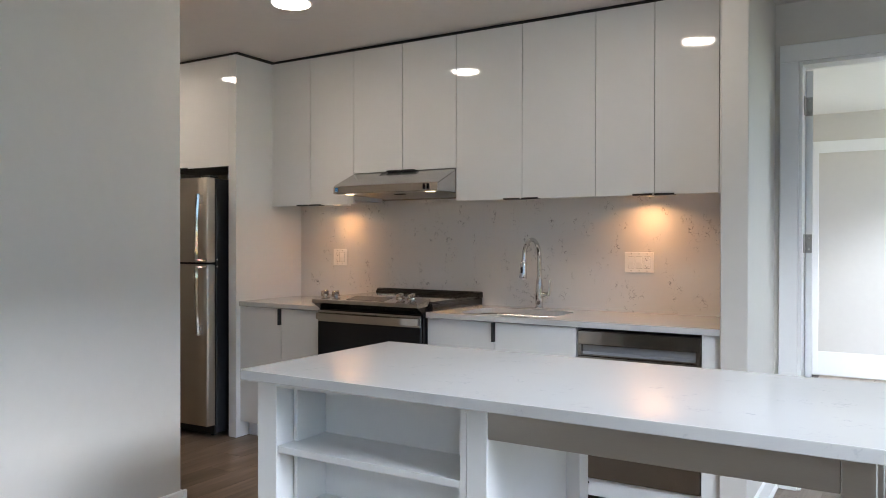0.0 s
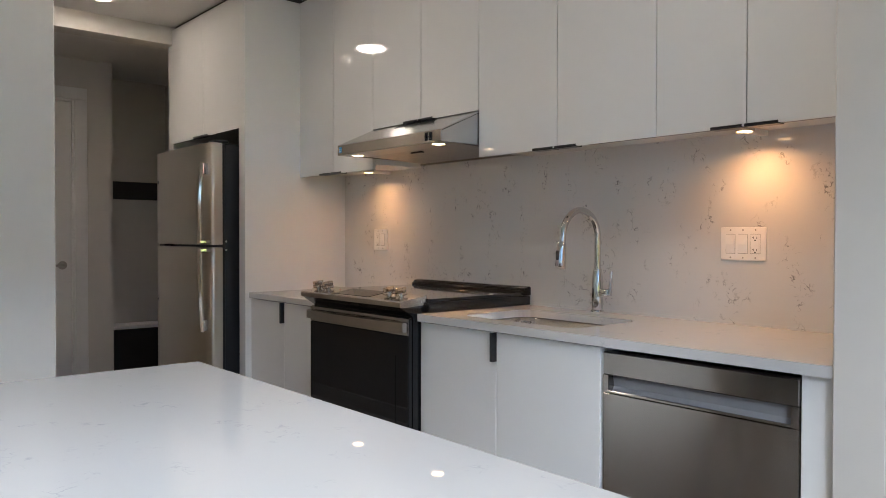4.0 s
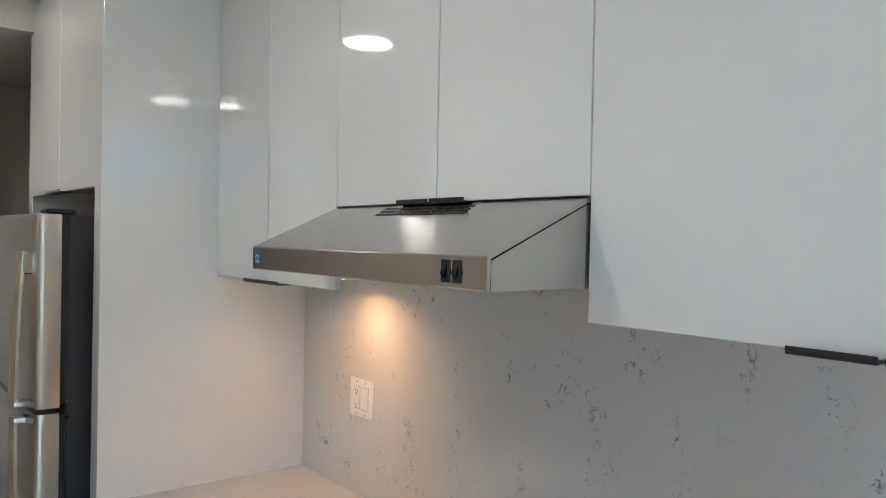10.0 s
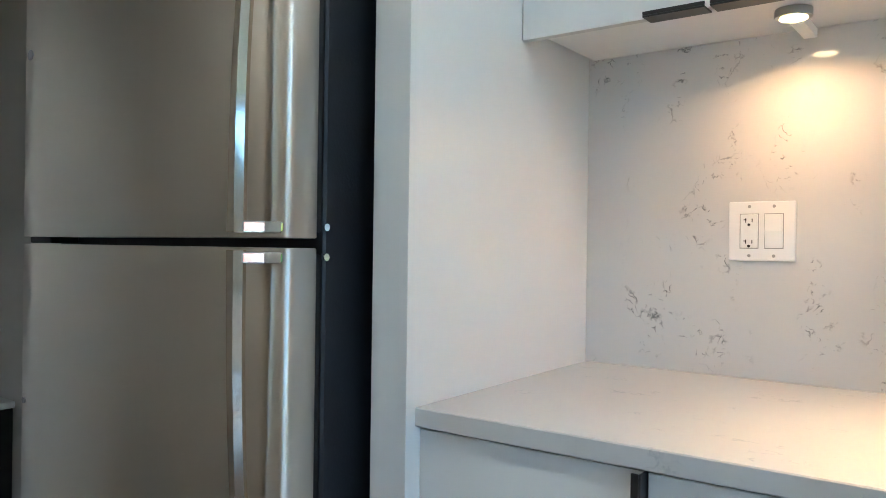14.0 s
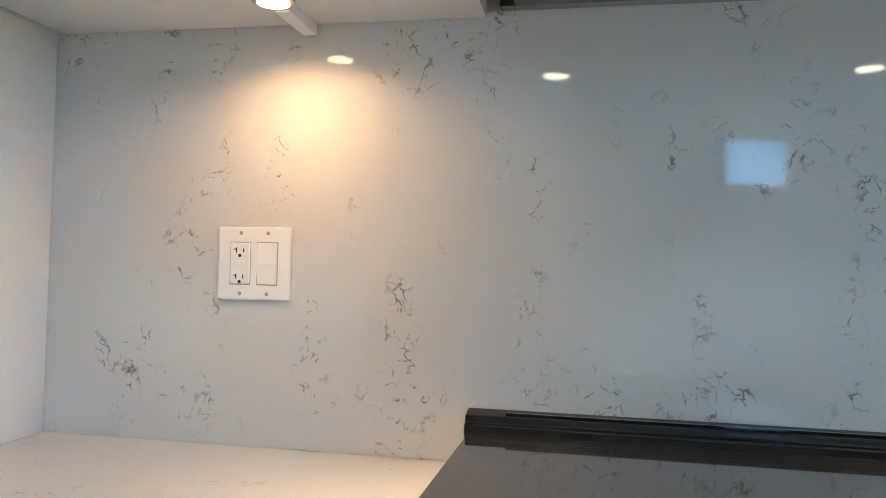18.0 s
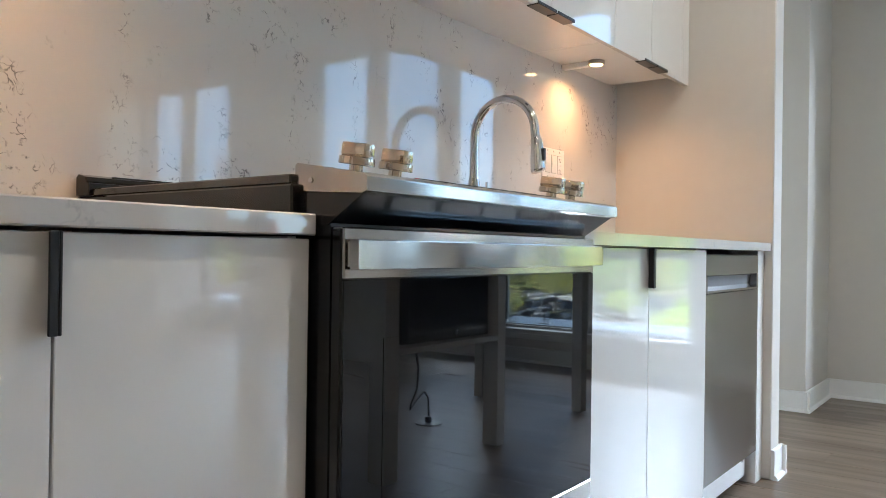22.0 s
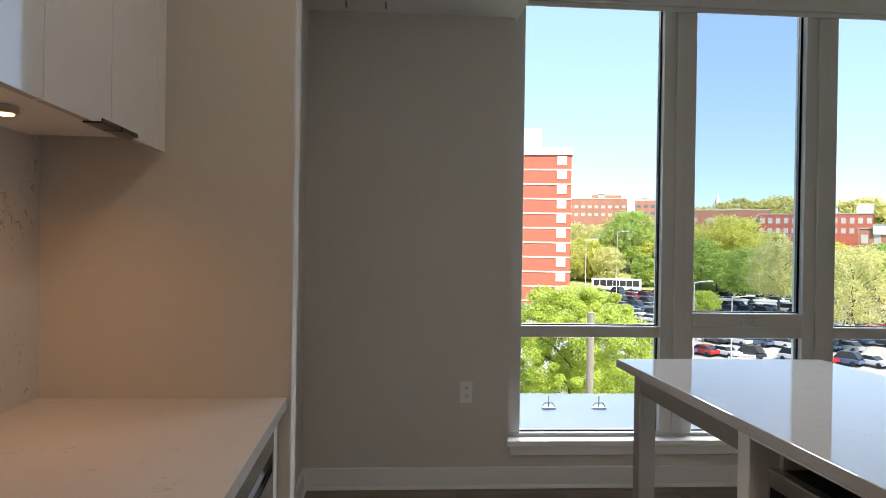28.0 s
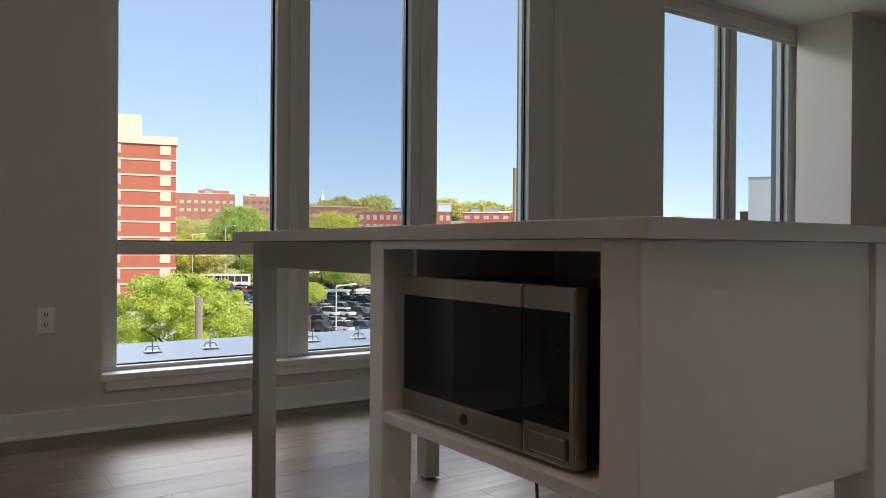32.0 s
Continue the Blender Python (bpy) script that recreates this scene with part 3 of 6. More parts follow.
def window_unit(name, y0, y1, lights, casement, label):
    """A tall window between y0 > y1: lights are (left, right) glass edges; one may be a casement."""
    w = thing(name, (GX, (y0 + y1) / 2, 0.26), label, "window")
    w["kind"] = "structure"
    x0, x1 = GX - 0.055, GX + 0.06
    part("head", box(x0, x1, y1, y0, 2.785, 2.80, 0.002), FRAME, w)
    part("sill_frame", box(x0, x1, y1, y0, 0.255, 0.280, 0.002), FRAME, w)
    edges = [y0] + [v for pair in lights for v in pair] + [y1]
    for k in range(0, len(edges), 2):
        a, b = edges[k + 1], edges[k]
        m = part("mullion", box(x0, x1, a, b, 0.280, 2.785, 0.003), FRAME, w)
        if 0 < k < len(edges) - 2:
            mid = (a + b) / 2
            part("ridge", box(x0 - 0.018, x0 - 0.0005, mid - 0.026, mid + 0.026, 0.280, 2.785, 0.002), FRAME, m)
    for k, (a, b) in enumerate(lights):
        low = 0.842
        part("transom", box(x0, x1, b, a, 0.822, 0.886, 0.003), FRAME, w)
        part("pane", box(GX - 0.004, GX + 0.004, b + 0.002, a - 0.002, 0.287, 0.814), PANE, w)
        for z0, z1 in ((0.280, 0.822), (0.886, 2.785)):
            g = part("gasket", box(GX - 0.012, GX + 0.012, b, b + 0.012, z0, z1), GASKET, w, "black rubber gasket")
            part("gasket", box(GX - 0.012, GX + 0.012, b + 0.012, a, z0, z0 + 0.007), GASKET, w, "black rubber gasket")
        if k == casement:
            s = part("sash", box(x0 - 0.012, x1 - 0.02, b, a, 0.886, 0.965, 0.004), FRAME, w, "painted casement sash")
            part("latch_bow", tube([(x0 - 0.02, (a + b) / 2 + d * 0.014, 0.967 + h * 0.02) for d, h in ((-1, 0), (-1, 0.8), (-0.6, 1), (0.6, 1), (1, 0.8), (1, 0))], 0.0025, 8), BLACK, s, "black latch")
            part("crank", prism([(x0 - 0.034, 0.905), (x0 - 0.012, 0.895), (x0 - 0.012, 0.935), (x0 - 0.03, 0.93)], (a + b) / 2 - 0.045, (a + b) / 2 + 0.05, "y", 0.004), FRAME, s, "crank cover")
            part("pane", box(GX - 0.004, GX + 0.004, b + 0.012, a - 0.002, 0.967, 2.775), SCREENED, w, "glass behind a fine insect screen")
            part("gasket", box(GX - 0.012, GX + 0.012, b, b + 0.014, 0.966, 2.785), GASKET, w)
            part("gasket", box(GX - 0.014, GX + 0.014, b + 0.014, a, 0.9655, 0.972), GASKET, w)
        else:
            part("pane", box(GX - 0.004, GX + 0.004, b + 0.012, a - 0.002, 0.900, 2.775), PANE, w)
    return w


window_unit("window_1", -1.60, -4.47, [(-1.678, -2.481), (-2.672, -3.325), (-3.518, -4.250)], 1, "tall painted window with three lights and a transom")
window_unit("window_2", -5.508, -7.42, [(-5.58, -6.345), (-6.500, -7.240)], -1, "tall painted window with two lights and a transom")
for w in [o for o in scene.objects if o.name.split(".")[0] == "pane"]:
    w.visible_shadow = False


def stool(name, y0, y1):
    s = thing(name, (WIN_X, (y0 + y1) / 2, 0.25), "white painted window sill with an apron", "window sill")
    s["kind"] = "structure"
    part("board", box(WIN_X - 0.032, WIN_X - 0.0005, y1 - 0.006, y0 + 0.006, 0.229, 0.262, 0.005, 2), TRIM, s)
    part("stool_inner", box(WIN_X - 0.001, GX - 0.0555, y1 + 0.002, y0 - 0.002, 0.2555, 0.2612), TRIM, s)
    part("apron", box(WIN_X - 0.018, WIN_X - 0.0005, y1 + 0.014, y0 - 0.014, 0.180, 0.229, 0.003), TRIM, s)


stool("trim_sill_1", -1.60, -4.47)
stool("trim_sill_2", -5.508, -7.42)
small = thing("window_3", ((W3A + W3B) / 2, -7.97, 2.2), "small high window in the far wall", "window")
small["kind"] = "structure"
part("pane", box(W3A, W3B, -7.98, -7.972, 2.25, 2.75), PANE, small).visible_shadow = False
for a, b, c, d in ((W3A - 0.02, W3A, 2.23, 2.77), (W3B, W3B + 0.02, 2.23, 2.77), (W3A, W3B, 2.23, 2.25), (W3A, W3B, 2.75, 2.77)):
    part("frame_bar", box(a, b, -8.01, -7.94, c, d), FRAME, small)


def cassette(y0, y1):
    c = thing("roller_blind", (WIN_X + 0.05, (y0 + y1) / 2, 2.75), "off-white roller blind rolled up in its cassette", "blind", "roller blinds")
    part("cassette", box(WIN_X + 0.004, WIN_X + 0.072, y1 + 0.005, y0 - 0.005, 2.70, 2.799, 0.006, 2), BLIND, c)
    part("bottom_bar", box(WIN_X + 0.03, WIN_X + 0.045, y1 + 0.02, y0 - 0.02, 2.672, 2.6995, 0.003), BLIND, c)
    for y in (y0 - 0.0045, y1):
        part("end_cap", box(WIN_X + 0.002, WIN_X + 0.074, y, y + 0.0045, 2.698, 2.7995), PLASTIC, c)


cassette(-1.61, -4.46)
cassette(-5.515, -7.41)

# ---- backsplash and worktops ----
single("backsplash", box(-0.006, 3.115, 0.0, 0.012, 0.915, 1.600), QUARTZ, "white quartz backsplash slab with grey veins", "backsplash")
single("worktop", box(-0.004, 0.735, -0.640, 0.0, 0.885, 0.915, 0.002), QUARTZ_TOP, "white quartz worktop beside the range", "worktop")
SX0, SX1, SY0, SY1 = 1.655, 2.235, -0.545, -0.165


def rounded(x0, x1, y0, y1, r, seg=6):
    pts = []
    for cx, cy, a in ((x1 - r, y1 - r, 0), (x0 + r, y1 - r, 90), (x0 + r, y0 + r, 180), (x1 - r, y0 + r, 270)):
        pts += [(cx + r * math.cos(radians(a + 90 * k / seg)), cy + r * math.sin(radians(a + 90 * k / seg))) for k in range(seg + 1)]
    return pts


def slab_with_hole(x0, x1, y0, y1, z0, z1, hole):
    """A slab with a hole; the hole's points run round from its +x side."""
    b = bmesh.new()
    outer = []
    cx, cy = sum(p[0] for p in hole) / len(hole), sum(p[1] for p in hole) / len(hole)
    for p in hole:
        dx, dy = p[0] - cx, p[1] - cy
        s = min((x1 - cx) / dx if dx > 1e-9 else 1e9, (x0 - cx) / dx if dx < -1e-9 else 1e9, (y1 - cy) / dy if dy > 1e-9 else 1e9, (y0 - cy) / dy if dy < -1e-9 else 1e9)
        outer.append((cx + dx * s, cy + dy * s))
    for corner in ((x1, y1), (x0, y1), (x0, y0), (x1, y0)):
        k = min(range(len(outer)), key=lambda i: (outer[i][0] - corner[0]) ** 2 + (outer[i][1] - corner[1]) ** 2)
        outer[k] = corner
    rings = [[b.verts.new((p[0], p[1], z)) for p in ring] for ring, z in ((hole, z0), (hole, z1), (outer, z1), (outer, z0))]
    n = len(hole)
    for u, v in zip(rings, rings[1:] + rings[:1]):
        for k in range(n):
            b.faces.new((u[k], u[(k + 1) % n], v[(k + 1) % n], v[k]))
    bmesh.ops.recalc_face_normals(b, faces=b.faces)
    return b


single("worktop", slab_with_hole(1.512, 3.115, -0.645, 0.0, 0.885, 0.915, rounded(SX0, SX1, SY0, SY1, 0.07)), QUARTZ_TOP, "white quartz worktop with an undermount sink cutout", "worktop")

# ---- sink and tap ----
sink = thing("sink", (1.945, -0.355, 0.68), "stainless steel undermount sink below the worktop", "sink")
b = bmesh.new()
levels = [(0.012, 0.884, 0.085), (0.006, 0.884, 0.08), (-0.004, 0.87, 0.075), (-0.012, 0.72, 0.07), (-0.035, 0.69, 0.06), (-0.09, 0.682, 0.05), (-0.165, 0.680, 0.02)]
rings = []
for grow, z, r in levels:
    rings.append([b.verts.new((x, y, z)) for x, y in rounded(SX0 - grow, SX1 + grow, SY0 - grow, SY1 + grow, max(r, 0.015))])
for u, v in zip(rings, rings[1:]):
    for k in range(len(u)):
        b.faces.new((u[k], u[(k + 1) % len(u)], v[(k + 1) % len(u)], v[k]))
b.faces.new(rings[-1])
bmesh.ops.recalc_face_normals(b, faces=b.faces)
part("bowl", b, SINKSTEEL, sink, smooth=True)
part("drain", cyl(1.945, -0.355, 0.681, 0.045, 0.004, bevel=0.0015), CHROME, sink, "chrome drain ring", True)
tap = thing("kitchen_faucet", (1.948, -0.055, 0.915), "chrome gooseneck pull-down kitchen faucet with side lever", "faucet")
FX, FY = 1.948, -0.055
part("base", cyl(FX, FY, 0.915, 0.026, 0.012, bevel=0.003), CHROME, tap, smooth=True)
part("body", tube([(FX, FY, 0.925 + k) for k in (0, 0.02, 0.06, 0.11, 0.14, 0.16, 0.17)], 0.02, 24, radii=[0.0205, 0.023, 0.0235, 0.0225, 0.0205, 0.0175, 0.0155]), CHROME, tap, smooth=True)
R = 0.108
arc = [(FX, FY, 1.06), (FX, FY, 1.12), (FX, FY, 1.18)]
arc += [(FX, FY - R + R * math.cos(a), 1.222 + R * math.sin(a)) for a in [math.pi * k / 18 for k in range(0, 19)]]
arc += [(FX, FY - 2 * R - 0.003, 1.20)]
part("spout", tube(arc, 0.0132, 20), CHROME, tap, smooth=True)
hy = FY - 2 * R - 0.004
head = part("spray_head", tube([(FX, hy - 0.002 * k, 1.205 - z) for k, z in enumerate((0, 0.012, 0.03, 0.07, 0.095, 0.1))], 0.016, 24, radii=[0.014, 0.0178, 0.0188, 0.021, 0.022, 0.0205]), CHROME, tap, smooth=True)
part("button", box(FX - 0.006, FX + 0.006, hy - 0.032, hy - 0.020, 1.135, 1.172, 0.004, 2), BLACK, head, "black rubber spray button")
part("lever_hub", cyl(FX + 0.012, FY, 1.0, 0.0155, 0.042, "x", bevel=0.003), CHROME, tap, smooth=True)
part("lever", tube([(FX + 0.058, FY, 0.992), (FX + 0.064, FY, 1.02), (FX + 0.068, FY, 1.06), (FX + 0.071, FY, 1.088)], 0.005, 12, radii=[0.011, 0.007, 0.0055, 0.005]), CHROME, tap, smooth=True)


# ---- cabinets ----
def edge_pull(x0, x1, y, z, parent):
    """A black edge pull hooked under a door's lower edge."""
    h = part("handle", box(x0, x1, y - 0.022, y + 0.018, z - 0.004, z - 0.0005, 0.001), BLACK, parent, "black metal edge pull")
    part("handle_lip", box(x0, x1, y - 0.022, y - 0.019, z - 0.0005, z + 0.006, 0.0008), BLACK, h)


def wall_cabinet(x0, seam, x1, z0, label, pulls, carcass_up=0.026):
    c = thing("wall_cabinet", ((x0 + x1) / 2, 0.0, z0), label, "wall cabinet", "wall cabinets")
    part("body", box(x0 + 0.0015, x1 - 0.0015, -0.296, -0.0015, z0 + carcass_up, 2.566), CARCASS, c)
    for a, b2 in ((x0, seam), (seam, x1)) if seam else ((x0, x1),):
        d = part("door", box(a + 0.0015, b2 - 0.0015, -0.316, -0.297, z0, 2.568, 0.0012), LAMINATE, c, "glossy white door")
        if seam and pulls:
            w = 0.105
            p, q = (b2 - w - 0.004, b2 - 0.004) if b2 == seam else (a + 0.004, a + w + 0.004)
            edge_pull(p, q, -0.316, z0, d)
    return c


UZ = 1.564
wall_cabinet(0.004, 0.362, 0.735, UZ, "glossy white two-door wall cabinet beside the tall panel", True)
wall_cabinet(0.735, 1.122, 1.516, 1.764, "short glossy white wall cabinet above the range hood", True)
wall_cabinet(1.516, 1.955, 2.395, UZ, "glossy white two-door wall cabinet above the sink", True)
wall_cabinet(2.395, 2.716, 3.04, UZ, "glossy white two-door wall cabinet above the dishwasher", True)
fill = thing("filler_strip", (3.078, 0, UZ), "glossy white filler strip beside the wall", "filler panel")
part("strip", box(3.0415, 3.1135, -0.316, -0.297, UZ, 2.568, 0.001), LAMINATE, fill)
# Near-black strip put in the ceiling gap as its shadow.
top_gap = thing("scribe_strip", (1.5, 0, 2.57), "dark recessed strip that paints the shadow gap above the wall cabinets", "trim strip")
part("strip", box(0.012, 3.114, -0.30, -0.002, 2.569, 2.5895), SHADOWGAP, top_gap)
tall = thing("tall_panel", (-0.025, -0.3, 0), "glossy white full-height panel beside the refrigerator", "cabinet panel")
part("board", prism([(-0.058, -0.664), (0.015, -0.664), (-0.006, 0.0), (-0.058, 0.0)], 0.0, 2.568, "z", 0.0015), LAMINATE, tall)
over = thing("refrigerator_cabinet", (-0.55, 0, 1.83), "glossy white cabinet above the refrigerator", "wall cabinet")
part("body", box(-1.048, -0.06, -0.64, 0.0, 1.85, 2.566), CARCASS, over)
for a, b2, p in ((-1.05, -0.554, -0.66), (-0.554, -0.06, -0.55)):
    d = part("door", box(a + 0.0015, b2 - 0.0015, -0.660, -0.641, 1.826, 2.568, 0.0012), LAMINATE, over, "glossy white door")
    edge_pull(p, p + 0.105, -0.66, 1.826, d)
side = thing("side_panel", (-1.09, -0.3, 0), "white full-height panel on the hall side of the refrigerator", "cabinet panel")
part("board", box(-1.128, -1.051, -0.655, 0.0, 0, 2.568, 0.0015), LAMINATE, side)
# The same painted shadow continues over the refrigerator.
gap2 = thing("scribe_strip", (-0.5, -0.3, 2.57), "dark recessed strip that paints the shadow gap above the refrigerator cabinet", "trim strip")
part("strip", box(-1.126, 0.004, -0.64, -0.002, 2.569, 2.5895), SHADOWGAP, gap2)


def base_cabinet(x0, seam, x1, label):
    c = thing("base_cabinet", ((x0 + x1) / 2, -0.3, 0), label, "base cabinet", "base cabinets")
    part("body", box(x0 + 0.0015, x1 - 0.0015, -0.600, -0.0015, 0.1, 0.66), CARCASS, c)
    for a, b2 in ((x0, x0 + 0.018), (x1 - 0.018, x1)):
        part("gable", box(a + 0.0015, b2 - 0.0015, -0.600, -0.0015, 0.66, 0.884), CARCASS, c)
    part("plinth", box(x0, x1, -0.545, -0.53, 0, 0.1), TRIM, c, "white toe kick board")
    for a, b2 in ((x0, seam), (seam, x1)):
        d = part("door", box(a + 0.0015, b2 - 0.0015, -0.628, -0.6085, 0.105, 0.8805, 0.0012), LAMINATE, c, "glossy white door")
        if b2 == seam:
            h = part("handle", box(b2 - 0.004, b2 - 0.0005, -0.648, -0.609, 0.776, 0.8815, 0.001), BLACK, d, "black metal edge pull")
            part("handle_lip", box(b2 - 0.014, b2 - 0.004, -0.648, -0.6445, 0.776, 0.8815, 0.001), BLACK, h)


base_cabinet(0.013, 0.386, 0.7345, "glossy white base cabinet between panel and range")
base_cabinet(1.512, 1.945, 2.41, "glossy white two-door sink base cabinet")
endp = thing("end_panel", (3.07, -0.3, 0), "white end panel beside the dishwasher", "cabinet panel")
part("board", box(3.028, 3.114, -0.622, -0.002, 0, 0.884, 0.0015), CARCASS, endp)

# ---- dishwasher ----
dw = thing("dishwasher", (2.72, -0.3, 0.0), "stainless steel dishwasher with a pocket handle under the worktop", "dishwasher")
part("tub", box(2.418, 3.020, -0.58, -0.02, 0.03, 0.868), BLACKENAMEL, dw, "black body")
door = part("door", box(2.415, 3.024, -0.624, -0.585, 0.125, 0.742, 0.003), STEEL_DARK, dw)
part("door_top", box(2.415, 3.024, -0.624, -0.585, 0.797, 0.868, 0.003), STEEL_DARK, door)
for a, b2 in ((2.415, 2.436), (3.003, 3.024)):
    part("door_side", box(a, b2, -0.624, -0.585, 0.742, 0.797), STEEL_DARK, door)
part("pocket", prism([(-0.586, 0.742), (-0.586, 0.797), (-0.600, 0.797), (-0.594, 0.76), (-0.606, 0.742)], 2.436, 3.003, "x"), GREYPLASTIC, door, "recessed dark handle pocket")
part("pocket_rim", box(2.436, 3.003, -0.626, -0.618, 0.742, 0.750, 0.002), STEEL_DARK, door, "bright lower lip")
part("kickplate", box(2.418, 3.020, -0.585, -0.57, 0.025, 0.115, 0.003), TRIM, dw, "white kickplate")
for x in (2.46, 2.98):
    part("screw", cyl(x, -0.585, 0.09, 0.006, -0.002, "y", seg=12), BLACK, dw)

KEYMARK = material("faint_key_print", (0.02, 0.02, 0.021), 0.06)

# ---- range ----
rng = thing("kitchen_range", (1.12, -0.35, 0), "slide-in stainless electric range with a black glass cooktop", "stove")
part("chassis", box(0.742, 1.504, -0.66, -0.03, 0.05, 0.905), BLACKENAMEL, rng, "black side panels")
part("plinth", box(0.76, 1.49, -0.62, -0.1, 0.0, 0.05), BLACKENAMEL, rng)
part("top_frame", box(0.724, 1.530, -0.600, -0.004, 0.9155, 0.958, 0.003), BLACKENAMEL, rng, "dark side trim of the cooktop")
part("cooktop", box(0.728, 1.526, -0.592, -0.055, 0.958, 0.972, 0.002), COOKTOP, rng, "glossy black glass cooktop")
lip = part("rear_vent", prism([(-0.054, 0.970), (-0.053, 0.982), (-0.044, 0.985), (-0.042, 0.994), (-0.014, 1.000), (-0.006, 0.995), (-0.006, 0.96), (-0.05, 0.96)], 0.722, 1.534, "x", 0.002), BLACKENAMEL, rng, "black rear vent rail")
part("vent_slot", box(0.78, 1.48, -0.034, -0.028, 0.9955, 0.9985), BLACKGLASS, lip)
ctrl = part("control_panel", prism([(-0.592, 0.948), (-0.592, 0.985), (-0.596, 0.988), (-0.724, 0.968), (-0.731, 0.963), (-0.731, 0.944), (-0.722, 0.941)], 0.737, 1.511, "x", 0.0015), STEEL, rng, "brushed steel control panel sloping to the front")
for x in (0.737, 1.511):
    s = 1 if x > 1 else -1
    part("screw", cyl(x, -0.625, 0.962, 0.004, 0.0015 * s, "x", seg=14), CHROME, ctrl)


def on_panel(y):
    """Height of the control panel's sloping top at depth y."""
    return 0.988 - (-0.596 - y) * (0.020 / 0.128)


tilt = Matrix.Rotation(math.atan2(0.020, 0.128), 4, "X")


def knob(x):
    y = -0.662
    z = on_panel(y)
    k = bmesh.new()
    cyl(0, 0, 0, 0.010, 0.010, bm=k)
    cyl(0, 0, 0.0080, 0.0262, 0.0115, r2=0.0255, seg=40, bevel=0.0015, bm=k)
    ends = [radians(28 - 7 * j) for j in range(9)]
    grip = [(0.0250 * math.sin(a), 0.0250 * math.cos(a)) for a in ends]
    grip += [(-0.0250 * math.sin(a), -0.0250 * math.cos(a)) for a in ends]
    prism(grip, 0.0190, 0.0395, "z", 0.004, bm=k)
    k.transform(Matrix.Translation((x, y, z)) @ tilt)
    part("knob", k, KNOBSTEEL, ctrl, "polished steel burner knob", True)
    for a in range(0, 300, 50):
        mk = cyl(0, 0, 0, 0.0022, 0.0006, seg=8)
        ang = radians(a + 120)
        yy = y + 0.04 * math.sin(ang)
        mk.transform(Matrix.Translation((x + 0.038 * math.cos(ang), yy, on_panel(yy))) @ tilt)
        part("mark", mk, GREYPLASTIC, ctrl)


for x in (0.787, 0.871, 1.348, 1.428):
    knob(x)
disp = box(0.985, 1.262, -0.052, 0.052, 0.0, 0.0012, 0.0005)
disp.transform(Matrix.Translation((0, -0.657, on_panel(-0.657))) @ tilt)
dp = part("display", disp, BLACKGLASS, ctrl, "dark touch display")
rnd = random.Random(4)
for r in range(4):
    for k in range(7):
        if rnd.random() < 0.75:
            yy = -0.690 + r * 0.021
            mk = box(-0.007, 0.004 + rnd.random() * 0.006, -0.0016, 0.0016, 0.0012, 0.0018)
            mk.transform(Matrix.Translation((1.01 + k * 0.037, yy, on_panel(yy))) @ tilt)
            part("key_mark", mk, DISPLAYMARK, dp)
mk = box(-0.003, 0.003, -0.002, 0.002, 0, 0.0012)
mk.transform(Matrix.Translation((0.945, -0.645, on_panel(-0.645))) @ tilt)
part("indicator", mk, RED, ctrl, "red indicator dot")
part("front_fascia", prism([(-0.722, 0.942), (-0.656, 0.900), (-0.60, 0.900), (-0.60, 0.946)], 0.74, 1.503, "x"), BLACKENAMEL, rng, "black sloping fascia below the controls")
od = part("oven_door", box(0.747, 1.497, -0.700, -0.662, 0.30, 0.895, 0.003), BLACKENAMEL, rng)
part("door_header", box(0.748, 1.496, -0.7045, -0.6995, 0.826, 0.8965, 0.0015), STEEL, od, "brushed steel band behind the handle")
cap = part("door_cap", box(0.748, 1.496, -0.6990, -0.670, 0.8940, 0.8975, 0.0012), STEEL, od, "brushed steel cap on the oven door")
for k in range(6):
    part("vent_slot", box(0.800 + k * 0.110, 0.892 + k * 0.110, -0.696, -0.684, 0.8972, 0.8982), BLACKGLASS, cap)
part("door_glass", box(0.748, 1.496, -0.7040, -0.6995, 0.384, 0.825, 0.001), BLACKGLASS, od, "black glass oven window")
part("window_border", box(0.83, 1.415, -0.7048, -0.7042, 0.46, 0.74), BLACKGLASS, od)
part("door_footer", box(0.748, 1.496, -0.7045, -0.6995, 0.300, 0.383, 0.002), STEEL, od, "brushed steel band below the window")
part("badge", cyl(1.122, -0.7046, 0.342, 0.014, -0.002, "y", bevel=0.0005), GREYPLASTIC, od, "round grey emblem", True)
bar = bmesh.new()
n = 14
for k in range(n):
    u0, u1 = k / n, (k + 1) / n
    x0, x1 = 0.752 + 0.74 * u0, 0.752 + 0.74 * u1
    bow = lambda u: -0.728 - 0.020 * (1 - (2 * u - 1) ** 2)
    ring = []
    for x, u in ((x0, u0), (x1, u1)):
        y = bow(u)
        ring.append([bar.verts.new((x, y + dy, 0.860 + dz)) for dy, dz in ((0, -0.019), (0, 0.019), (0.016, 0.021), (0.016, -0.021))])
    for j in range(4):
        bar.faces.new((ring[0][j], ring[0][(j + 1) % 4], ring[1][(j + 1) % 4], ring[1][j]))
    if k == 0:
        bar.faces.new(ring[0])
    if k == n - 1:
        bar.faces.new(ring[1])
bmesh.ops.remove_doubles(bar, verts=bar.verts, dist=1e-5)
bmesh.ops.recalc_face_normals(bar, faces=bar.faces)
hb = part("handle", bar, STEEL, od, "wide bowed steel handle", True)
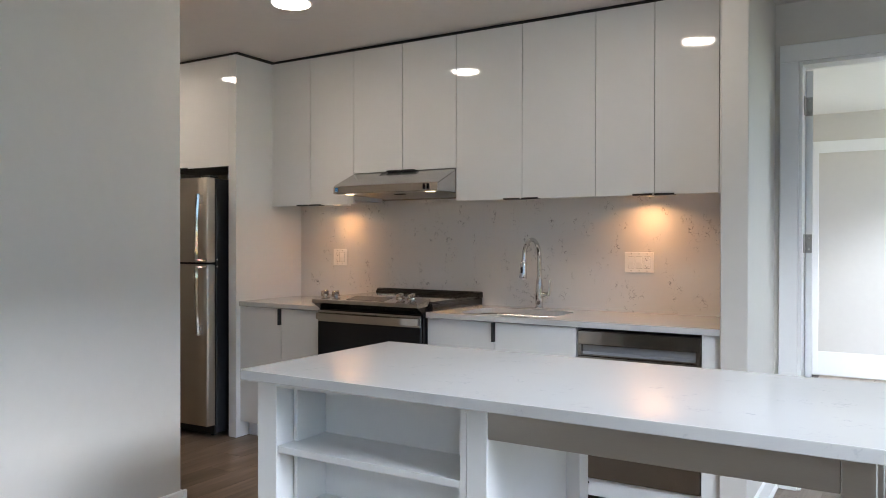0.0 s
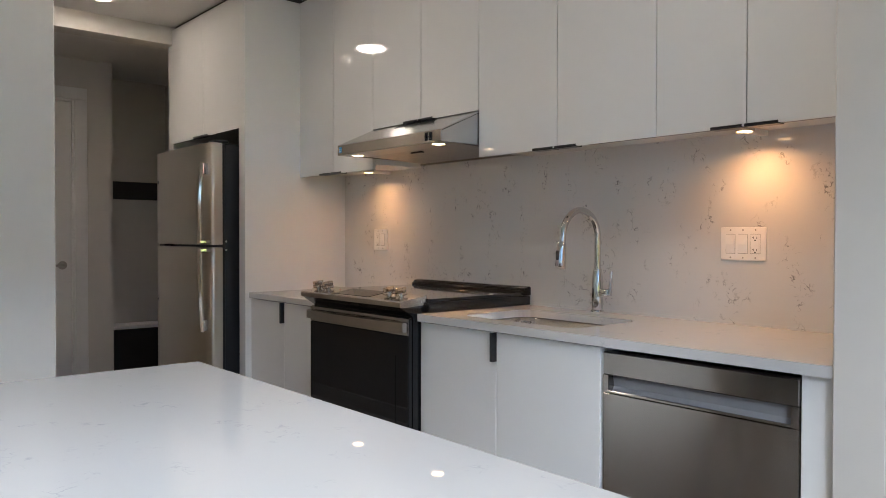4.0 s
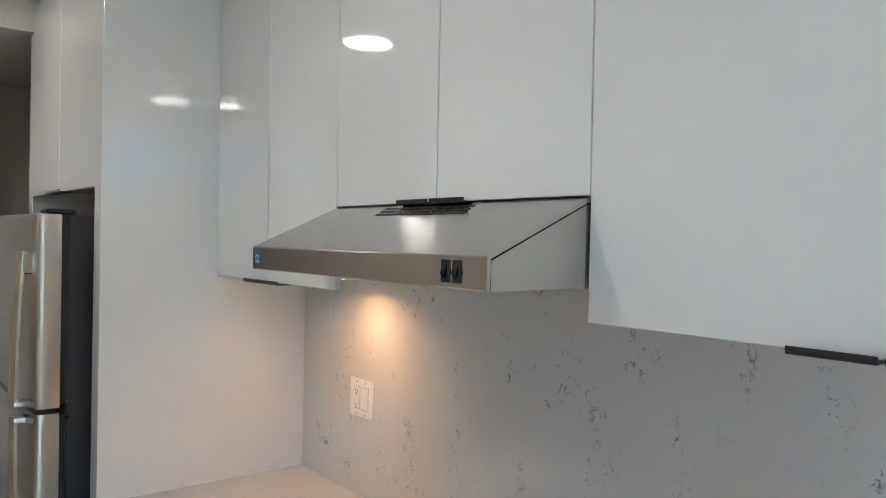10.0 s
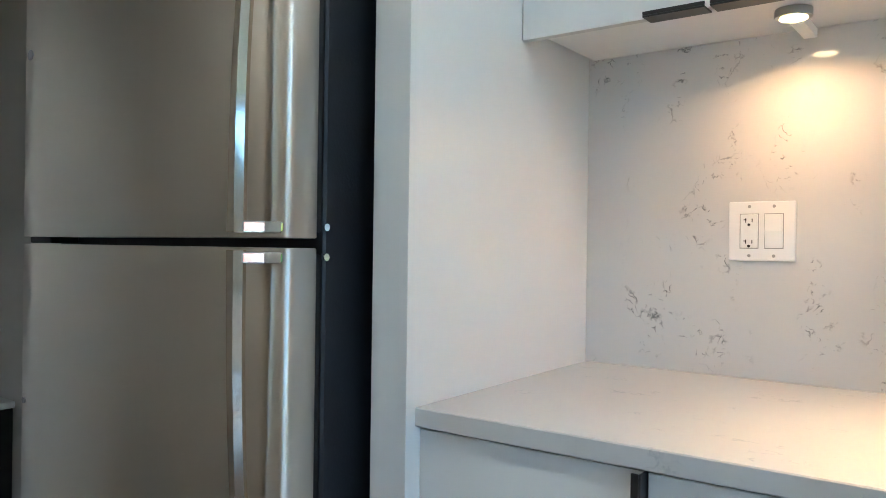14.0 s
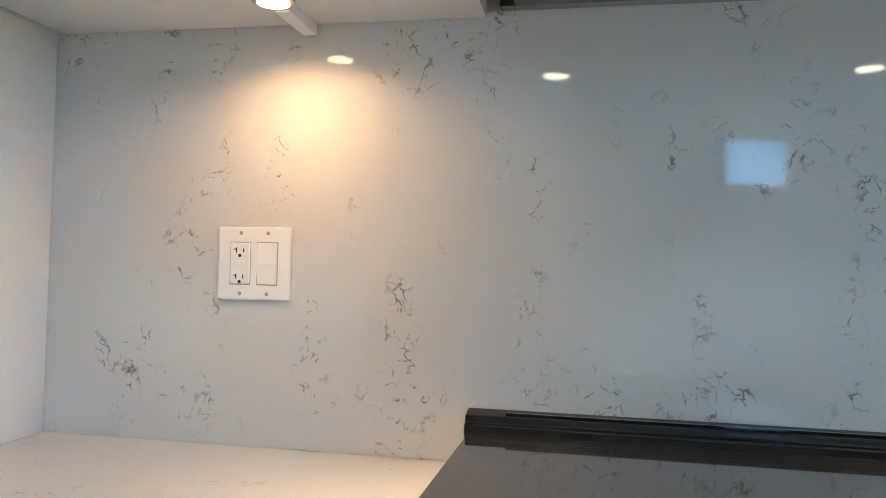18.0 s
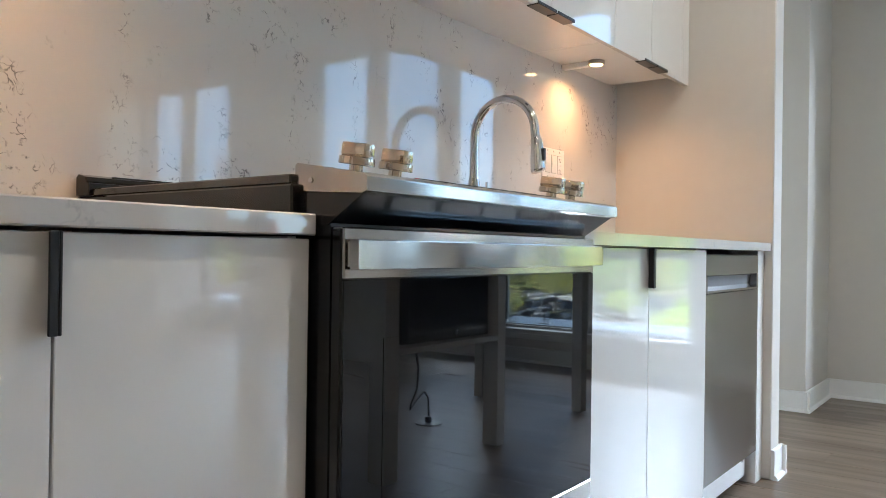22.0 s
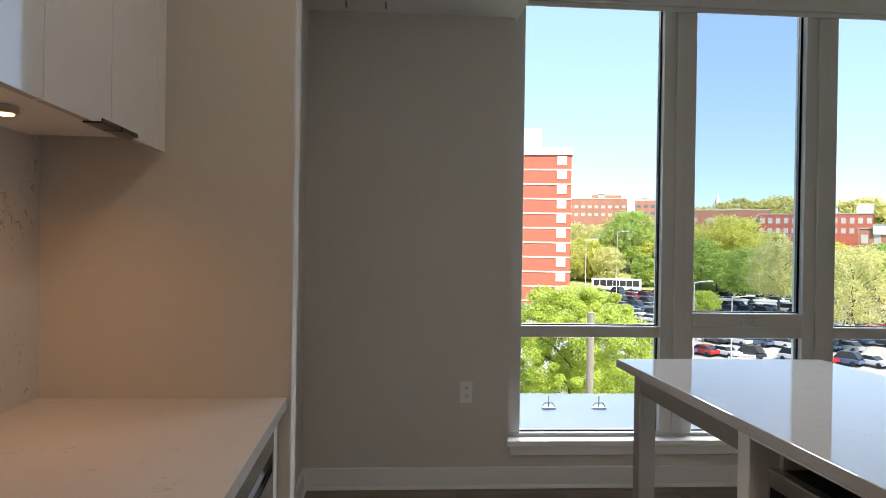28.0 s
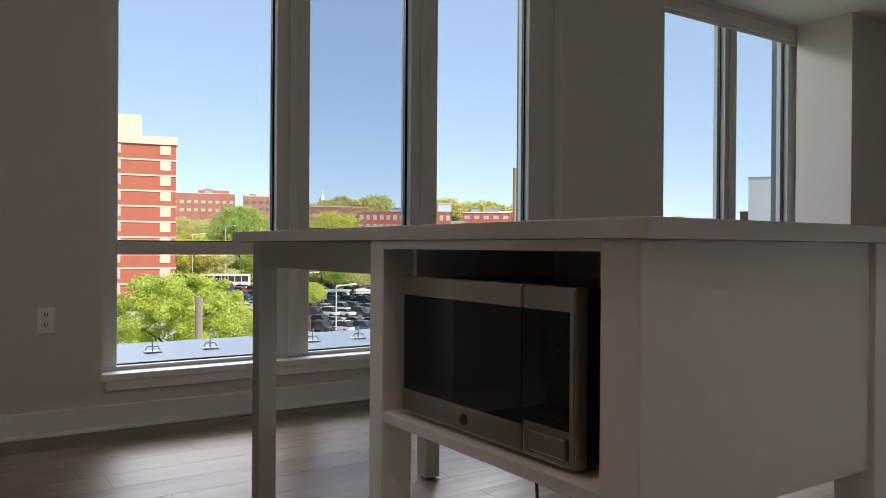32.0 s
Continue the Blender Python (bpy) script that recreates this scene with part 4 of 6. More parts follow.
for x in (0.7525, 1.4735):
    part("handle_post", box(x, x + 0.018, -0.7275, -0.7046, 0.8415, 0.8785, 0.002), STEEL, hb)
for k in range(7):
    wide = 0.056 if k in (0, 6) else 0.010
    a = min(max(0.752 + 0.74 * k / 6 - wide / 2, 0.753), 1.491 - wide)
    back = bow((a + wide / 2 - 0.752) / 0.74) + 0.0155
    part("handle_rib", box(a, a + wide, back - 0.001, -0.7040, 0.8745, 0.8795, 0.0008), STEEL, hb, "steel rib between two vent slots")
od.location.y = 0.021
od.scale.x = 1.008
part("drawer", box(0.747, 1.497, -0.695, -0.662, 0.085, 0.288, 0.004), BLACKENAMEL, rng, "black storage drawer")

# ---- range hood ----
hood = thing("range_hood", (1.125, 0, 1.615), "slanted stainless steel range hood below the wall cabinet", "range hood")
HX0, HX1 = 0.737, 1.514
b = bmesh.new()
prism([(-0.523, 1.617), (-0.526, 1.619), (-0.526, 1.664), (-0.524, 1.667), (-0.317, 1.760), (-0.002, 1.760), (-0.002, 1.752), (-0.317, 1.750), (-0.516, 1.662), (-0.519, 1.655), (-0.519, 1.617)], HX0, HX1, "x", bm=b)
part("canopy", b, STEEL, hood, "brushed steel canopy")
for x in (HX0, HX1 - 0.004):
    part("cheek", prism([(-0.518, 1.6175), (-0.518, 1.664), (-0.317, 1.752), (-0.003, 1.752), (-0.003, 1.6175)], x, x + 0.004, "x"), STEEL, hood, "steel side cheek")
part("underside", box(HX0 + 0.005, HX1 - 0.005, -0.518, -0.38, 1.619, 1.624), STEEL_DULL, hood)
part("grease_filter", prism([(-0.38, 1.620), (-0.01, 1.606), (-0.01, 1.614), (-0.38, 1.628)], HX0 + 0.04, HX1 - 0.04, "x"), FILTER, hood, "mesh grease filter")
part("filter_frame", prism([(-0.025, 1.598), (-0.003, 1.598), (-0.003, 1.624), (-0.025, 1.624)], HX0 + 0.02, HX1 - 0.02, "x"), STEEL, hood)
for y in (-0.2,):
    part("filter_latch", box(1.08, 1.16, -0.345, -0.325, 1.612, 1.6185, 0.002), BLACK, hood)
for x in (0.818, 1.424):
    l2 = part("lamp_rim", cyl(x, -0.462, 1.619, 0.036, -0.003, bevel=0.001), CHROME, hood, "chrome lamp rim", True)
    part("lamp_lens", cyl(x, -0.462, 1.6158, 0.026, -0.001), HOODLAMP, l2, "lit lamp lens")
for x in (1.412, 1.439):
    s = part("switch_plate", box(x, x + 0.019, -0.5285, -0.5255, 1.626, 1.660, 0.001), BLACK, hood, "black rocker switch")
    part("rocker", prism([(-0.5285, 1.632), (-0.533, 1.640), (-0.5285, 1.654)], x + 0.004, x + 0.015, "x"), BLACKGLASS, s)
slope = Vector((0, -0.201, -0.090)).normalized()
for r in range(3):
    for k in range(13):
        d = 0.018 + r * 0.017
        y, z = -0.317 + slope.y * d, 1.760 + slope.z * d
        v = box(-0.0085, 0.0085, -0.004, 0.004, -0.0006, 0.0009)
        v.transform(Matrix.Translation((0.980 + k * 0.0225 + r * 0.005, y, z)) @ Matrix.Rotation(math.atan2(0.090, 0.201), 4, "X"))
        part("louvre_slot", v, SHADOWGAP, hood)
st = part("sticker", box(HX0 + 0.013, HX0 + 0.036, -0.5266, -0.5261, 1.630, 1.656), BLUE, hood, "small square blue sticker with pale marks")
part("sticker_mark", tube([(HX0 + 0.016 + 0.0085 * (1 - math.cos(a)), -0.5268, 1.641 + 0.0075 * math.sin(a)) for a in [math.pi * k / 8 for k in range(9)]], 0.0008, 6), PLASTIC, st)
part("sticker_mark", box(HX0 + 0.016, HX0 + 0.033, -0.5270, -0.5266, 1.6335, 1.636), PLASTIC, st)

# ---- refrigerator ----
fr = thing("refrigerator", (-0.53, -0.4, 0), "stainless steel top-freezer refrigerator with long bowed handles", "refrigerator")
part("case", box(-0.938, -0.108, -0.722, -0.04, 0.03, 1.738, 0.004), DARKSIDE, fr, "dark grey textured case")
for x in (-0.9, -0.18):
    part("foot", cyl(x, -0.68, 0.0, 0.02, 0.032), BLACK, fr)
part("kick_grille", box(-0.93, -0.115, -0.735, -0.72, 0.02, 0.078, 0.003), BLACK, fr)


def fridge_door(z0, z1):
    prof = [(-0.943, -0.738), (-0.943, -0.795)]
    for k in range(11):
        u = k / 10
        prof.append((-0.935 + 0.815 * u, -0.801 - 0.014 * (1 - (2 * u - 1) ** 2)))
    prof += [(-0.114, -0.797), (-0.110, -0.791), (-0.108, -0.783), (-0.108, -0.738)]
    d = part("door", prism(prof, z0, z1, "z", 0.002), STEEL_V, fr, "brushed steel door with a gently curved front", True)
    part("gasket", box(-0.935, -0.115, -0.737, -0.7225, z0 + 0.01, z1 - 0.01), BLACK, d)
    return d


def bow_handle(door, z0, z1, grip_low):
    """A long handle bar that stands off the door at one end and bows outwards."""
    hx = -0.162
    n = 16
    b = bmesh.new()
    rings = []
    for k in range(n + 1):
        u = k / n
        z = z0 + (z1 - z0) * u
        w = u if grip_low else 1 - u
        out = 0.030 + 0.018 * (1 - w ** 2.4)
        y = -0.806 - out
        half = 0.0165 - 0.004 * w
        rings.append([b.verts.new(p) for p in ((hx - half, y + 0.004, z), (hx - half * 0.5, y - 0.007, z), (hx + half * 0.5, y - 0.007, z), (hx + half, y + 0.004, z), (hx + half * 0.7, y + 0.014, z), (hx - half * 0.7, y + 0.014, z))])
    for u, v in zip(rings, rings[1:]):
        for k in range(6):
            b.faces.new((u[k], u[(k + 1) % 6], v[(k + 1) % 6], v[k]))
    b.faces.new(rings[0][::-1])
    b.faces.new(rings[-1])
    bmesh.ops.recalc_face_normals(b, faces=b.faces)
    h = part("handle", b, KNOBSTEEL, door, "long bowed polished steel handle", True)
    far = z1 - 0.07 if grip_low else z0
    part("handle_block", box(hx - 0.008, hx + 0.0125, -0.832, -0.803, far + 0.004, far + 0.066, 0.004, 2), CHROME, h, "polished chrome handle end")
    near = z0 if grip_low else z1 - 0.02
    part("handle_foot", prism([(hx - 0.015, -0.852), (hx + 0.016, -0.852), (hx + 0.03, -0.822), (hx + 0.05, -0.803), (hx - 0.012, -0.803)], near, near + 0.018, "z", 0.003), CHROME, h)


upper = fridge_door(1.177, 1.742)
lower = fridge_door(0.085, 1.162)
bow_handle(upper, 1.184, 1.632, True)
bow_handle(lower, 0.695, 1.158, False)
for z in (1.195, 1.148):
    part("screw", cyl(-0.1078, -0.719, z, 0.006, 0.003, "x", seg=12), CHROME, fr)
part("hinge_cover", box(-0.2, -0.112, -0.78, -0.70, 1.743, 1.757, 0.004), BLACK, fr)
part("centre_hinge", box(-0.93, -0.84, -0.79, -0.73, 1.164, 1.180, 0.002), BLACK, fr)
part("emblem", cyl(-0.905, -0.8045, 1.56, 0.011, -0.0025, "y", bevel=0.0006), GREYPLASTIC, fr, "round grey emblem", True)
part("plug_button", cyl(-0.938 + 0.02, -0.8035, 0.83, 0.006, -0.003, "y"), GREYPLASTIC, fr)


# ---- sockets and switches ----
def slot(ob, x, z, w, h):
    part("slot", box(x - w / 2, x + w / 2, -0.0086, -0.0078, z - h / 2, z + h / 2), BLACK, ob)


def socket_face(pl, x, zc):
    f = part("socket", box(x - 0.0165, x + 0.0165, -0.0082, -0.005, zc - 0.033, zc + 0.033, 0.001), PLASTIC, pl)
    for dz in (0.021, -0.021):
        slot(f, x - 0.006, zc + dz, 0.0018, 0.0085)
        slot(f, x - 0.0075, zc + dz + 0.0015, 0.005, 0.0018)
        slot(f, x + 0.006, zc + dz, 0.0018, 0.007)
        part("earth_slot", cyl(x, -0.0078, zc + dz - 0.0085, 0.0028, -0.001, "y", seg=12), BLACK, f)
    for dx in (-0.0045, 0.0045):
        part("button", box(x + dx - 0.0038, x + dx + 0.0038, -0.0092, -0.008, zc - 0.004, zc + 0.004, 0.0005), PLASTIC, f)


def rocker(pl, x, zc):
    part("rocker", prism([(-0.005, zc - 0.033), (-0.0065, zc - 0.033), (-0.0105, zc + 0.0), (-0.0085, zc + 0.033), (-0.005, zc + 0.033)], x - 0.0165, x + 0.0165, "x", 0.0008), PLASTIC, pl, "white paddle switch")


def plate(x0, x1, zc, kinds, label):
    pl = thing("wall_plate", ((x0 + x1) / 2, 0.0, zc), label, "switch plate")
    h = 0.0585
    cover = part("cover", box(x0, x1, -0.0055, 0.0, zc - h, zc + h, 0.003, 2), PLASTIC, pl)
    step = 0.046
    mid = (x0 + x1) / 2 - step * (len(kinds) - 1) / 2
    for k, kind in enumerate(kinds):
        x = mid + k * step
        # Grey rim draws the shadow line round the insert; the screws share its grey.
        part("surround", box(x - 0.0178, x + 0.0178, -0.0062, -0.0052, zc - 0.0345, zc + 0.0345, 0.0004), PLATEGAP, pl)
        (socket_face if kind == "s" else rocker)(pl, x, zc)
        for dz in (-0.0485, 0.0485):
            part("screw", cyl(x, -0.0052, zc + dz, 0.0032, -0.0008, "y", seg=12), PLATEGAP, pl)


plate(0.306, 0.431, 1.2065, "sr", "white plate with a socket and a paddle switch on the backsplash")
plate(2.459, 2.627, 1.201, "rrs", "white plate with two paddle switches and a socket on the backsplash")
ow = thing("wall_socket", (WIN_X, -1.363, 0.525), "white wall socket plate on the window wall", "socket")
part("cover", box(WIN_X - 0.006, WIN_X, -1.398, -1.328, 0.466, 0.585, 0.003, 2), PLASTIC, ow)
for dz in (0.022, -0.022):
    f = part("socket", cyl(WIN_X - 0.006, -1.363, 0.525 + dz, 0.017, -0.003, "x", bevel=0.001), PLASTIC, ow)
    for dy in (-0.006, 0.006):
        part("slot", box(WIN_X - 0.0098, WIN_X - 0.0088, -1.363 + dy - 0.0016, -1.363 + dy + 0.0016, 0.525 + dz, 0.536 + dz), BLACK, f)
    part("earth_slot", cyl(WIN_X - 0.0088, -1.363, 0.519 + dz, 0.0026, -0.001, "x", seg=10), BLACK, f)

sw = thing("wall_socket", (3.235, -0.45, 0.49), "white wall socket plate on the side of the short wall", "socket")
part("cover", box(3.2352, 3.241, -0.486, -0.416, 0.431, 0.549, 0.003, 2), PLASTIC, sw)
for dz in (0.022, -0.022):
    f = part("socket", cyl(3.241, -0.451, 0.49 + dz, 0.017, 0.003, "x", bevel=0.001), PLASTIC, sw)
    for dy in (-0.006, 0.006):
        part("slot", box(3.2438, 3.2448, -0.451 + dy - 0.001, -0.451 + dy + 0.001, 0.492 + dz, 0.50 + dz), BLACK, f)
hatch = thing("ceiling_vent", (5.05, -0.79, CEIL_Z), "slim ceiling vent with two dark slots", "ceiling vent")
part("face", box(4.99, 5.125, -0.90, -0.675, CEIL_Z - 0.003, CEIL_Z - 0.0002, 0.001), CEIL, hatch)
for y in (-0.684, -0.891):
    part("slot", box(5.0, 5.115, y - 0.004, y + 0.004, CEIL_Z - 0.0045, CEIL_Z - 0.0032), BLACK, hatch)

# ---- lamps ----
for x in (-0.62, 1.05, 2.72):
    l3 = thing("ceiling_light", (x, -1.25, CEIL_Z), "lit round flush ceiling light with a white rim", "ceiling light", "kitchen ceiling lights")
    part("rim", cyl(x, -1.25, CEIL_Z, 0.112, -0.014, r2=0.104, seg=40, bevel=0.003), PLASTIC, l3, smooth=True)
    part("lens", cyl(x, -1.25, CEIL_Z - 0.0142, 0.096, -0.003, seg=40), LAMP, l3, "glowing lens")
for x, y, watts in ((0.451, -0.145, 0.17), (2.618, -0.140, 0.27)):
    pk = thing("under_cabinet_light", (x, y, 1.59), "round warm puck light on a rail under the wall cabinet", "under-cabinet light", "under-cabinet lights")
    part("housing", cyl(x, y, 1.5895, 0.031, -0.015, seg=32, bevel=0.002), STEEL_GREY, pk, smooth=True)
    part("lens", cyl(x, y, 1.5743, 0.023, -0.0015, seg=32), PUCK, pk, "glowing warm lens")
    part("channel", box(x - 0.012, x + 0.012, y + 0.032, -0.002, 1.572, 1.5895, 0.001), PLASTIC, pk, "white cable channel")
    lamp = new("puck_beam", bpy.data.lights.new("puck_beam", "AREA"))
    lamp.data.shape, lamp.data.size = "DISK", 0.04
    lamp.data.energy, lamp.data.color, lamp.data.spread = watts, (1.0, 0.48, 0.18), radians(150)
    lamp.location = (x, y, 1.571)
for x in (0.818, 1.424):
    lamp = new("hood_beam", bpy.data.lights.new("hood_beam", "AREA"))
    lamp.data.shape, lamp.data.size = "DISK", 0.045
    lamp.data.energy, lamp.data.color, lamp.data.spread = 0.32, (1.0, 0.53, 0.19), radians(78)
    lamp.location = (x, -0.462, 1.610)
smoke = thing("smoke_detector", (4.80, -0.75, CEIL_Z), "white round smoke detector on the ceiling", "smoke detector")
part("base", cyl(4.80, -0.75, CEIL_Z, 0.066, -0.012, seg=32), PLASTIC, smoke)
part("cover", cyl(4.80, -0.75, CEIL_Z - 0.012, 0.060, -0.03, r2=0.045, seg=32, bevel=0.004), PLASTIC, smoke, smooth=True)
part("indicator", cyl(4.775, -0.795, CEIL_Z - 0.032, 0.006, -0.008, seg=10), RED, smoke)

# ---- island ----
IX0, IX1, IY0, IY1 = 2.062, 3.838, -2.577, -1.775
single("island_worktop", box(IX0, IX1, IY0, IY1, 0.883, 0.914, 0.0025, 2), QUARTZ_TOP, "white quartz island worktop with an overhanging end", "worktop")
isl = thing("kitchen_island", (2.5, -2.17, 0), "white island cabinet on post legs with open shelves", "kitchen island")
FY0, FY1 = -2.535, -1.802
for a, b2 in ((2.097, 2.177), (2.854, 2.916)):
    part("post", box(a, b2, FY0, FY0 + 0.078, 0, 0.8825, 0.002), TRIM, isl)
    part("post", box(a, b2, FY1 - 0.078, FY1, 0, 0.8825, 0.002), TRIM, isl)
part("end_panel", box(2.110, 2.128, FY0 + 0.0785, FY1 - 0.0785, 0.445, 0.8825), TRIM, isl)
part("side_panel", box(2.855, 2.868, FY0 + 0.0785, FY1 - 0.0785, 0.449, 0.8825), TRIM, isl)
part("top_rail", box(2.1775, 2.8535, FY0 + 0.002, FY0 + 0.02, 0.864, 0.8825), TRIM, isl)
part("top_rail", box(2.1775, 2.8535, FY1 - 0.02, FY1 - 0.002, 0.864, 0.8825), TRIM, isl)
part("back_board", box(2.1775, 2.8535, -2.318, -2.303, 0.476, 0.8825), TRIM, isl)
for a in (2.1775, 2.8385):
    part("inner_side", box(a, a + 0.0145, -2.4565, -1.881, 0.476, 0.8825), TRIM, isl)
part("divider_strip", box(2.834, 2.8535, FY0 + 0.001, FY0 + 0.0785, 0.476, 0.8638), TRIM, isl)
part("shelf", box(2.1780, 2.8335, FY0 + 0.003, -2.3185, 0.659, 0.681, 0.0015), TRIM, isl, "white shelf board")
part("bottom_board", box(2.1775, 2.8535, FY0 + 0.002, -2.3035, 0.449, 0.4755, 0.0015), TRIM, isl)
part("microwave_shelf", box(2.1775, 2.8535, -2.3025, FY1 - 0.001, 0.472, 0.495, 0.0015), TRIM, isl)
tab = thing("island_table_frame", (3.4, -2.17, 0), "grey satin metal table frame under the island overhang", "table frame")
LX0, LX1 = 3.728, 3.792
for y0, y1 in ((-2.535, -2.475), (-1.89, -1.83)):
    part("leg", box(LX0, LX1, y0, y1, 0.006, 0.8825, 0.002), STEEL_GREY, tab)
    part("foot", cyl((LX0 + LX1) / 2, (y0 + y1) / 2, 0, 0.018, 0.006), BLACK, tab)
part("apron", box(2.9165, LX0 - 0.0005, -2.533, -2.508, 0.802, 0.8825, 0.0015), STEEL_GREY, tab)
part("apron", box(2.9165, LX0 - 0.0005, -1.857, -1.832, 0.802, 0.8825, 0.0015), STEEL_GREY, tab)
part("apron", box(LX0 + 0.02, LX0 + 0.045, -2.4745, -1.8905, 0.802, 0.8825, 0.0015), STEEL_GREY, tab)
mw = thing("microwave_oven", (2.53, -2.0, 0.495), "stainless countertop microwave on the island's lower shelf", "microwave")
MX0, MX1, MY, MZ0, MZ1 = 2.256, 2.812, -1.828, 0.503, 0.805
part("case", box(MX0 + 0.004, MX1 - 0.004, -2.222, MY - 0.03, MZ0, MZ1 - 0.004, 0.004), BLACKENAMEL, mw, "black case")
for x in (MX0 + 0.05, MX1 - 0.05):
    for y in (-2.18, -1.9):
        part("foot", cyl(x, y, 0.495, 0.014, 0.0085), BLACK, mw)
split = MX0 + 0.135
dm = part("door", box(split + 0.001, MX1, MY - 0.03, MY, MZ0, MZ1, 0.005, 2), STEEL, mw, "brushed steel door")
part("window", box(split + 0.001, MX1 - 0.012, MY - 0.001, MY + 0.0012, MZ0 + 0.052, MZ1 - 0.042, 0.001), BLACKGLASS, dm, "black glass window")
part("emblem", cyl((split + MX1) / 2 - 0.03, MY, MZ0 + 0.026, 0.011, 0.002, "y"), BLACK, dm, "round grey emblem", True)
cp = part("control_column", box(MX0, split - 0.001, MY - 0.03, MY, MZ0, MZ1, 0.005, 2), STEEL, mw, "brushed steel control column")
part("keypad", box(MX0 + 0.014, split - 0.001, MY - 0.001, MY + 0.0012, MZ0 + 0.062, MZ1 - 0.042, 0.001), BLACKGLASS, cp, "black keypad")
part("door_button", box(MX0 + 0.018, split - 0.02, MY, MY + 0.004, MZ0 + 0.012, MZ0 + 0.05, 0.004, 2), STEEL, cp, "steel door button")
for r in range(8):
    for k in range(3):
        part("key_mark", box(MX0 + 0.028 + k * 0.027, MX0 + 0.039 + k * 0.027, MY + 0.0012, MY + 0.0015, MZ0 + 0.078 + r * 0.019, MZ0 + 0.081 + r * 0.019), KEYMARK, cp)
cord = [(2.745, -2.20, 0.478), (2.758, -2.20, 0.41), (2.79, -2.205, 0.31), (2.80, -2.22, 0.21), (2.78, -2.24, 0.14), (2.80, -2.26, 0.11), (2.87, -2.28, 0.14), (2.95, -2.295, 0.17), (2.995, -2.305, 0.13), (3.005, -2.308, 0.04)]
part("cord", tube(cord, 0.0045, 8), BLACK, mw, "black power cord hanging to a floor socket", True)
fs = thing("floor_socket", (3.005, -2.31, 0), "round steel floor socket with a plug", "floor socket")
part("plate", cyl(3.005, -2.31, 0.0, 0.066, 0.005, seg=32, bevel=0.002), STEEL_GREY, fs, smooth=True)
part("plug", cyl(3.005, -2.31, 0.005, 0.016, 0.03, seg=16, bevel=0.003), BLACK, fs, smooth=True)

# ---- outdoors ----
GZ = -13.5
GRASS = material("grass", (0.24, 0.26, 0.09), 0.9, vary=0.35, scale=0.3)
ASPHALT = material("asphalt", (0.30, 0.29, 0.28), 0.85, vary=0.15, scale=0.8)
LEDGE = material("roof_membrane", (0.21, 0.27, 0.35), 0.6, vary=0.06, scale=2)
BRICK = material("red_brick", (0.36, 0.105, 0.065), 0.85, vary=0.12, scale=2)
BRICK2 = material("brown_brick", (0.33, 0.15, 0.105), 0.85, vary=0.15, scale=1)
STONE = material("pale_stone", (0.55, 0.47, 0.37), 0.8, vary=0.06, scale=1)
WHITEROOF = material("white_roof", (0.65, 0.66, 0.66), 0.6, vary=0.05, scale=1)
BLUEPANEL = material("pale_panel", (0.48, 0.53, 0.56), 0.4, vary=0.04, scale=0.5)
GREYROOF = material("grey_roof", (0.30, 0.31, 0.32), 0.6, vary=0.1, scale=0.5)
BRICK3 = material("maroon_brick", (0.21, 0.085, 0.065), 0.85, vary=0.12, scale=1)
UMBER = material("brown_cladding", (0.25, 0.19, 0.155), 0.7, vary=0.08, scale=0.5)
BEIGE = material("beige_brick", (0.42, 0.30, 0.16), 0.8, vary=0.08, scale=1)
DARKWIN = material("far_window", (0.10, 0.13, 0.16), 0.15, vary=0.2, scale=1)
LIGHTWIN = material("far_window_blind", (0.40, 0.39, 0.37), 0.5, vary=0.15, scale=1)
WOODPOLE = material("weathered_pole", (0.22, 0.19, 0.16), 0.9, vary=0.25, scale=3, stretch=(6, 6, 0.5))
BARK = material("bark", (0.10, 0.08, 0.06), 0.9, vary=0.3, scale=4)
POLEWHITE = material("pale_pole", (0.5, 0.5, 0.5), 0.5)


def leaf_material(name, colour):
    m = material(name, colour, 0.6, vary=0.16, scale=0.5)
    n, l = m.node_tree.nodes, m.node_tree.links
    p = n["Principled BSDF"]
    src = p.inputs["Base Color"].links[0].from_socket
    g = n.new("ShaderNodeNewGeometry")
    r = n.new("ShaderNodeMapRange")
    r.inputs[3].default_value, r.inputs[4].default_value = 0.78, 1.22
    l.new(g.outputs["Random Per Island"], r.inputs[0])
    mx = n.new("ShaderNodeMix")
    mx.data_type, mx.blend_type = "RGBA", "MULTIPLY"
    mx.inputs[0].default_value = 1
    l.new(src, mx.inputs[6])
    l.new(r.outputs[0], mx.inputs[7])
    l.new(mx.outputs[2], p.inputs["Base Color"])
    p.inputs["Specular IOR Level"].default_value = 0.2
    thin = n.new("ShaderNodeBsdfTranslucent")
    l.new(mx.outputs[2], thin.inputs[0])
    both = n.new("ShaderNodeMixShader")
    both.inputs[0].default_value = 0.68
    l.new(p.outputs[0], both.inputs[1])
    l.new(thin.outputs[0], both.inputs[2])
    l.new(both.outputs[0], n["Material Output"].inputs[0])
    return m


LEAF = [leaf_material("leaf_bright", (0.54, 0.62, 0.15)), leaf_material("leaf_green", (0.46, 0.58, 0.18)), leaf_material("leaf_olive", (0.70, 0.68, 0.33)), leaf_material("leaf_spruce", (0.20, 0.27, 0.20)), leaf_material("leaf_golden", (0.68, 0.67, 0.20))]


